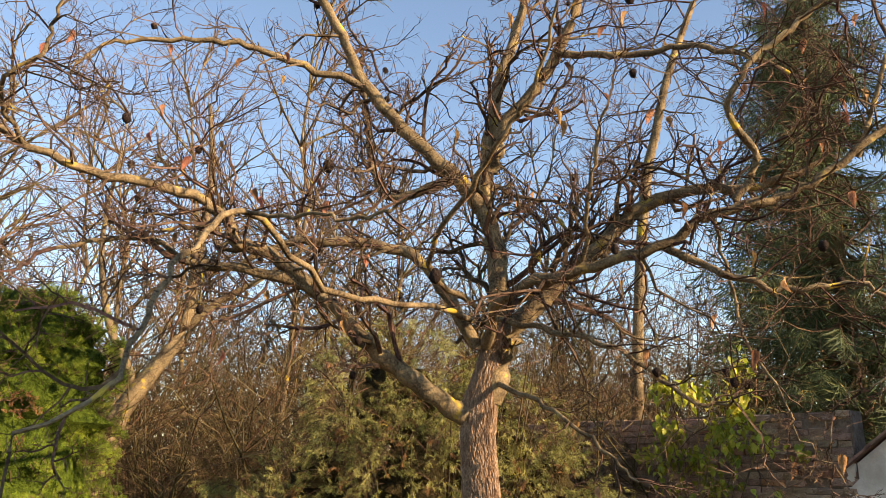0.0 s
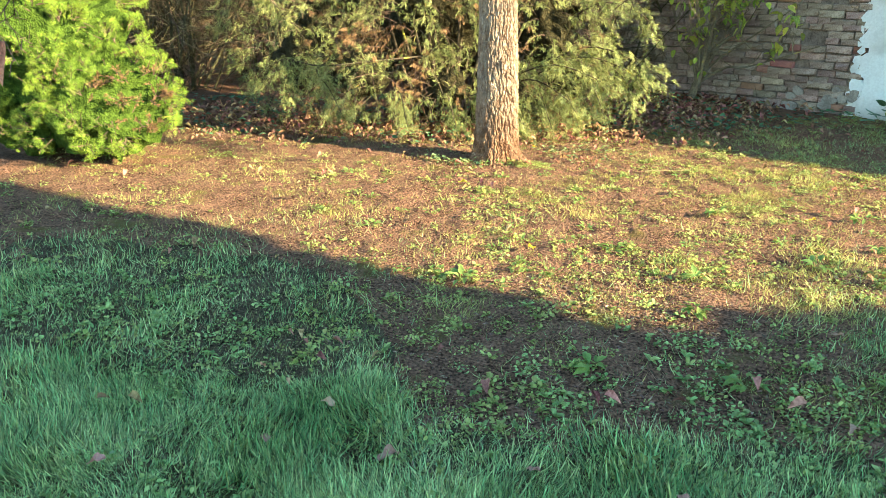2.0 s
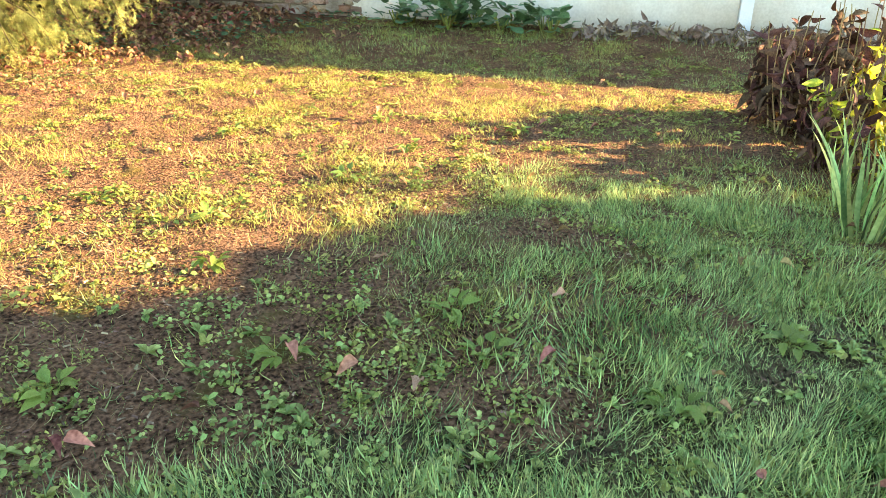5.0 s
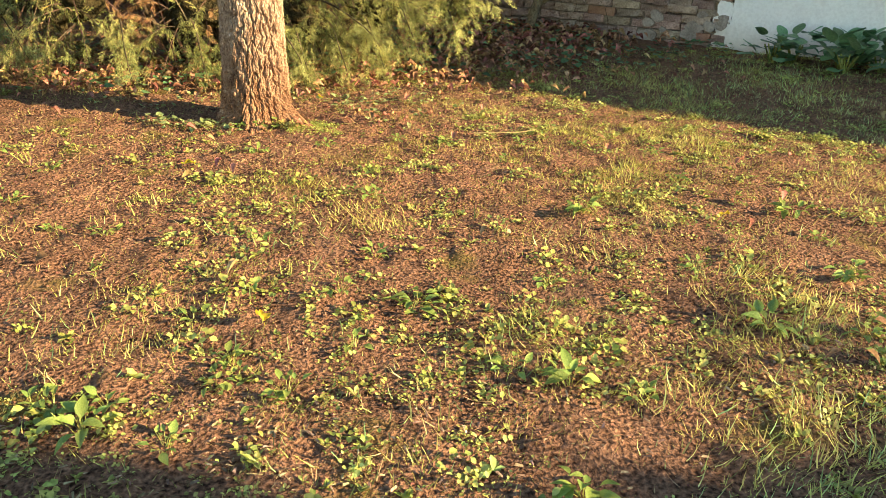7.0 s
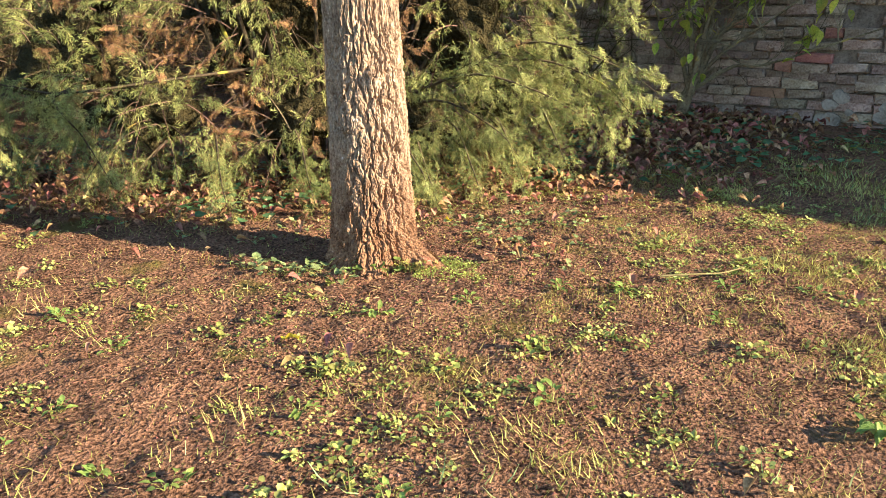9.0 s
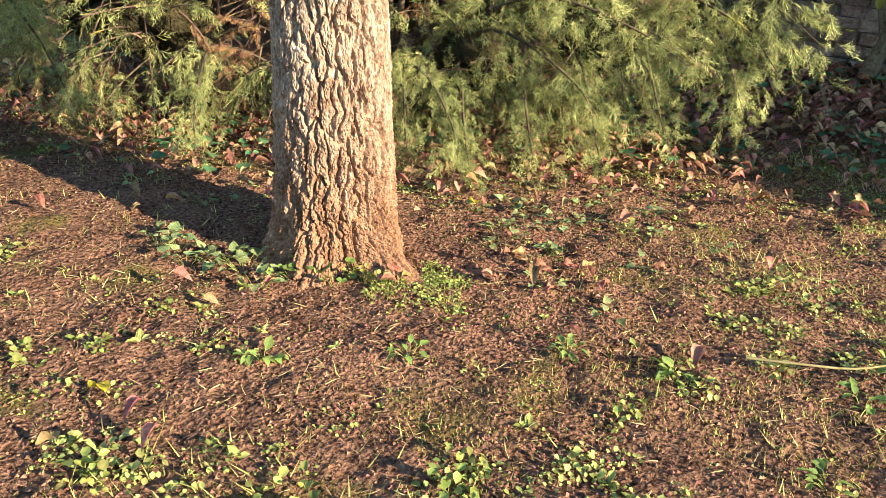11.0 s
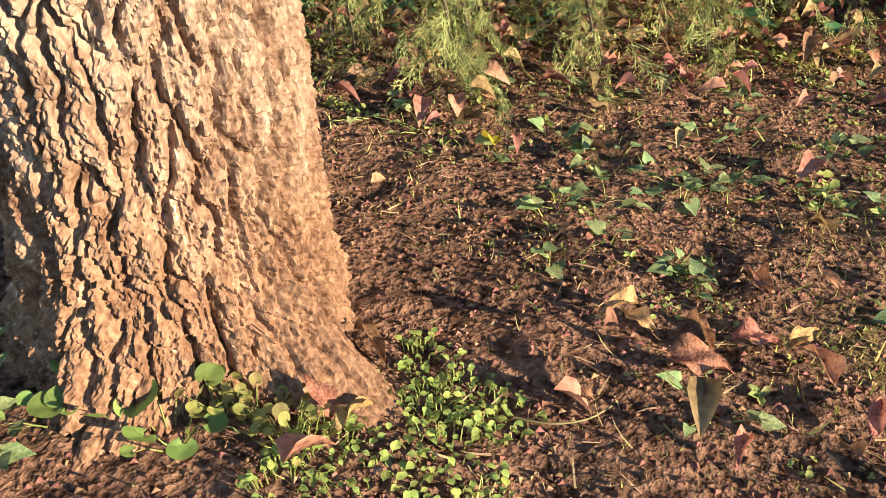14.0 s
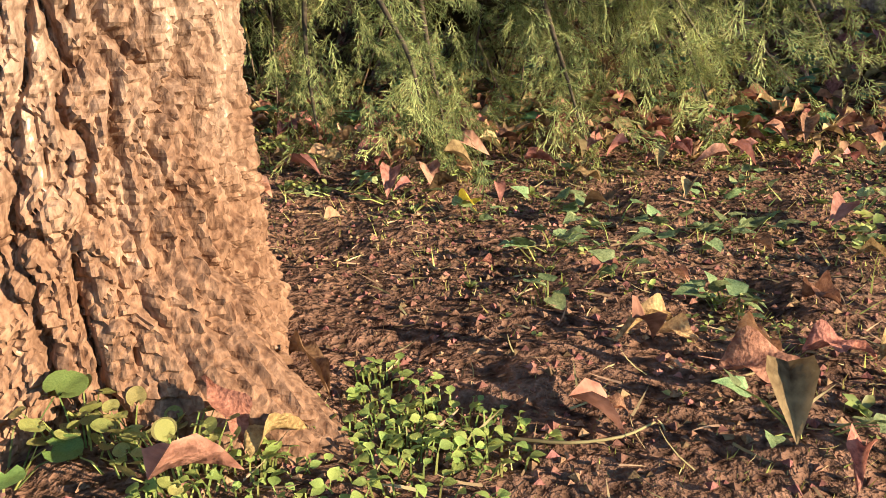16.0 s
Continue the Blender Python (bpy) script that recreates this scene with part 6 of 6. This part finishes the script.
for k in range(44):
    x, y = near_rng.uniform(-0.6, 2.9), near_rng.uniform(6.0, 8.6)
    sprig("dandelion", "small green weed rosette on bare soil", small_me, x, y, int(near_rng.integers(9, 16)), 0.045, 0.03, 0.022, "weed rosettes on the soil", 500 + k, 50)
big_me = mesh_of("leaf", *leaf_shape(0.5, 0.25, 0.35, 6), ROUND_LEAF, True)
for k, (x, y) in enumerate([(1.515, 6.11), (1.40, 5.72), (0.82, 5.15), (1.37, 5.03), (1.85, 4.76), (2.6, 4.35), (1.2, 6.6), (2.2, 6.3), (2.7, 6.6), (0.35, 6.1), (1.9, 5.0), (2.1, 4.3), (2.0, 7.3), (2.9, 7.2), (3.4, 6.6)]):
    sprig("dock_plant", "broad-leaved dock rosette on the soil", big_me, x, y, 16, 0.05, 0.052, 0.035, "dock plants", 560 + k, 55)

# a fallen stick
for pts, r in (([(1.84, 8.475, 0.03), (1.96, 8.45, 0.04), (2.08, 8.46, 0.035), (2.2, 8.5, 0.04)], 0.004), ([(1.13, 8.795, 0.014), (1.17, 8.785, 0.018), (1.21, 8.795, 0.018), (1.24, 8.82, 0.016)], 0.0016)):
    v, q = tube(spline(pts, 10), np.linspace(r, 0.6 * r, 10), 6, 0.1, 3)
    tagged(new("fallen_stick", mesh_of("fallen_stick", v, [q], STRAW, True)), "thin pale stick lying on the soil", "stick", "fallen sticks")

# ---- bricks, course by course ----
wr = np.random.default_rng(600)
brick_mes = {}
for kind, w in (("stretcher", 0.25), ("short", 0.185), ("header", 0.125)):
    for c in range(6):
        for mname, mm in (("grey", BRICK), ("red", BRICK_RED)):
            brick_mes[kind, c, mname] = mesh_of("brick", *[*[(v, [f]) for v, f in [brick_mesh(w, 0.068, 7 * c + len(kind))]][0]], mm)
far = Pile()
turn = Matrix((ALONG, BACK, (0, 0, 1))).transposed().to_4x4()
for course in range(28):
    u, odd = -0.02, course % 2
    k = 0
    while u > -5.9:
        kind = "header" if (odd and k % 3 == 0) or wr.random() < 0.15 else "stretcher" if wr.random() < 0.55 else "short"
        w = {"stretcher": 0.25, "short": 0.185, "header": 0.125}[kind]
        u -= w + wr.uniform(0.003, 0.018)
        z = -0.06 + course * 0.0745 + wr.normal(0, 0.005) + 0.016 * math.sin(1.3 * u + 0.7 * course)
        out = wr.normal(0, 0.011)
        if wr.random() > 0.03:
            if u > -1.75:
                red = "red" if wr.random() < 0.07 else "grey"
                ob = part("brick", brick_mes[kind, int(wr.integers(6)), red], brick_wall, world=False)
                ob.matrix_basis = turn @ pose(u, out, z, 0, wr.normal(0, 1.0), 0)
            else:
                v, f = brick_mesh(w, 0.068, course)
                far.add(in_wall(v + np.array([u, out, z])), [f])
        k += 1
tagged(part("far_bricks", far.mesh("far_bricks", BRICK_FAR), brick_wall), kind="stuff")
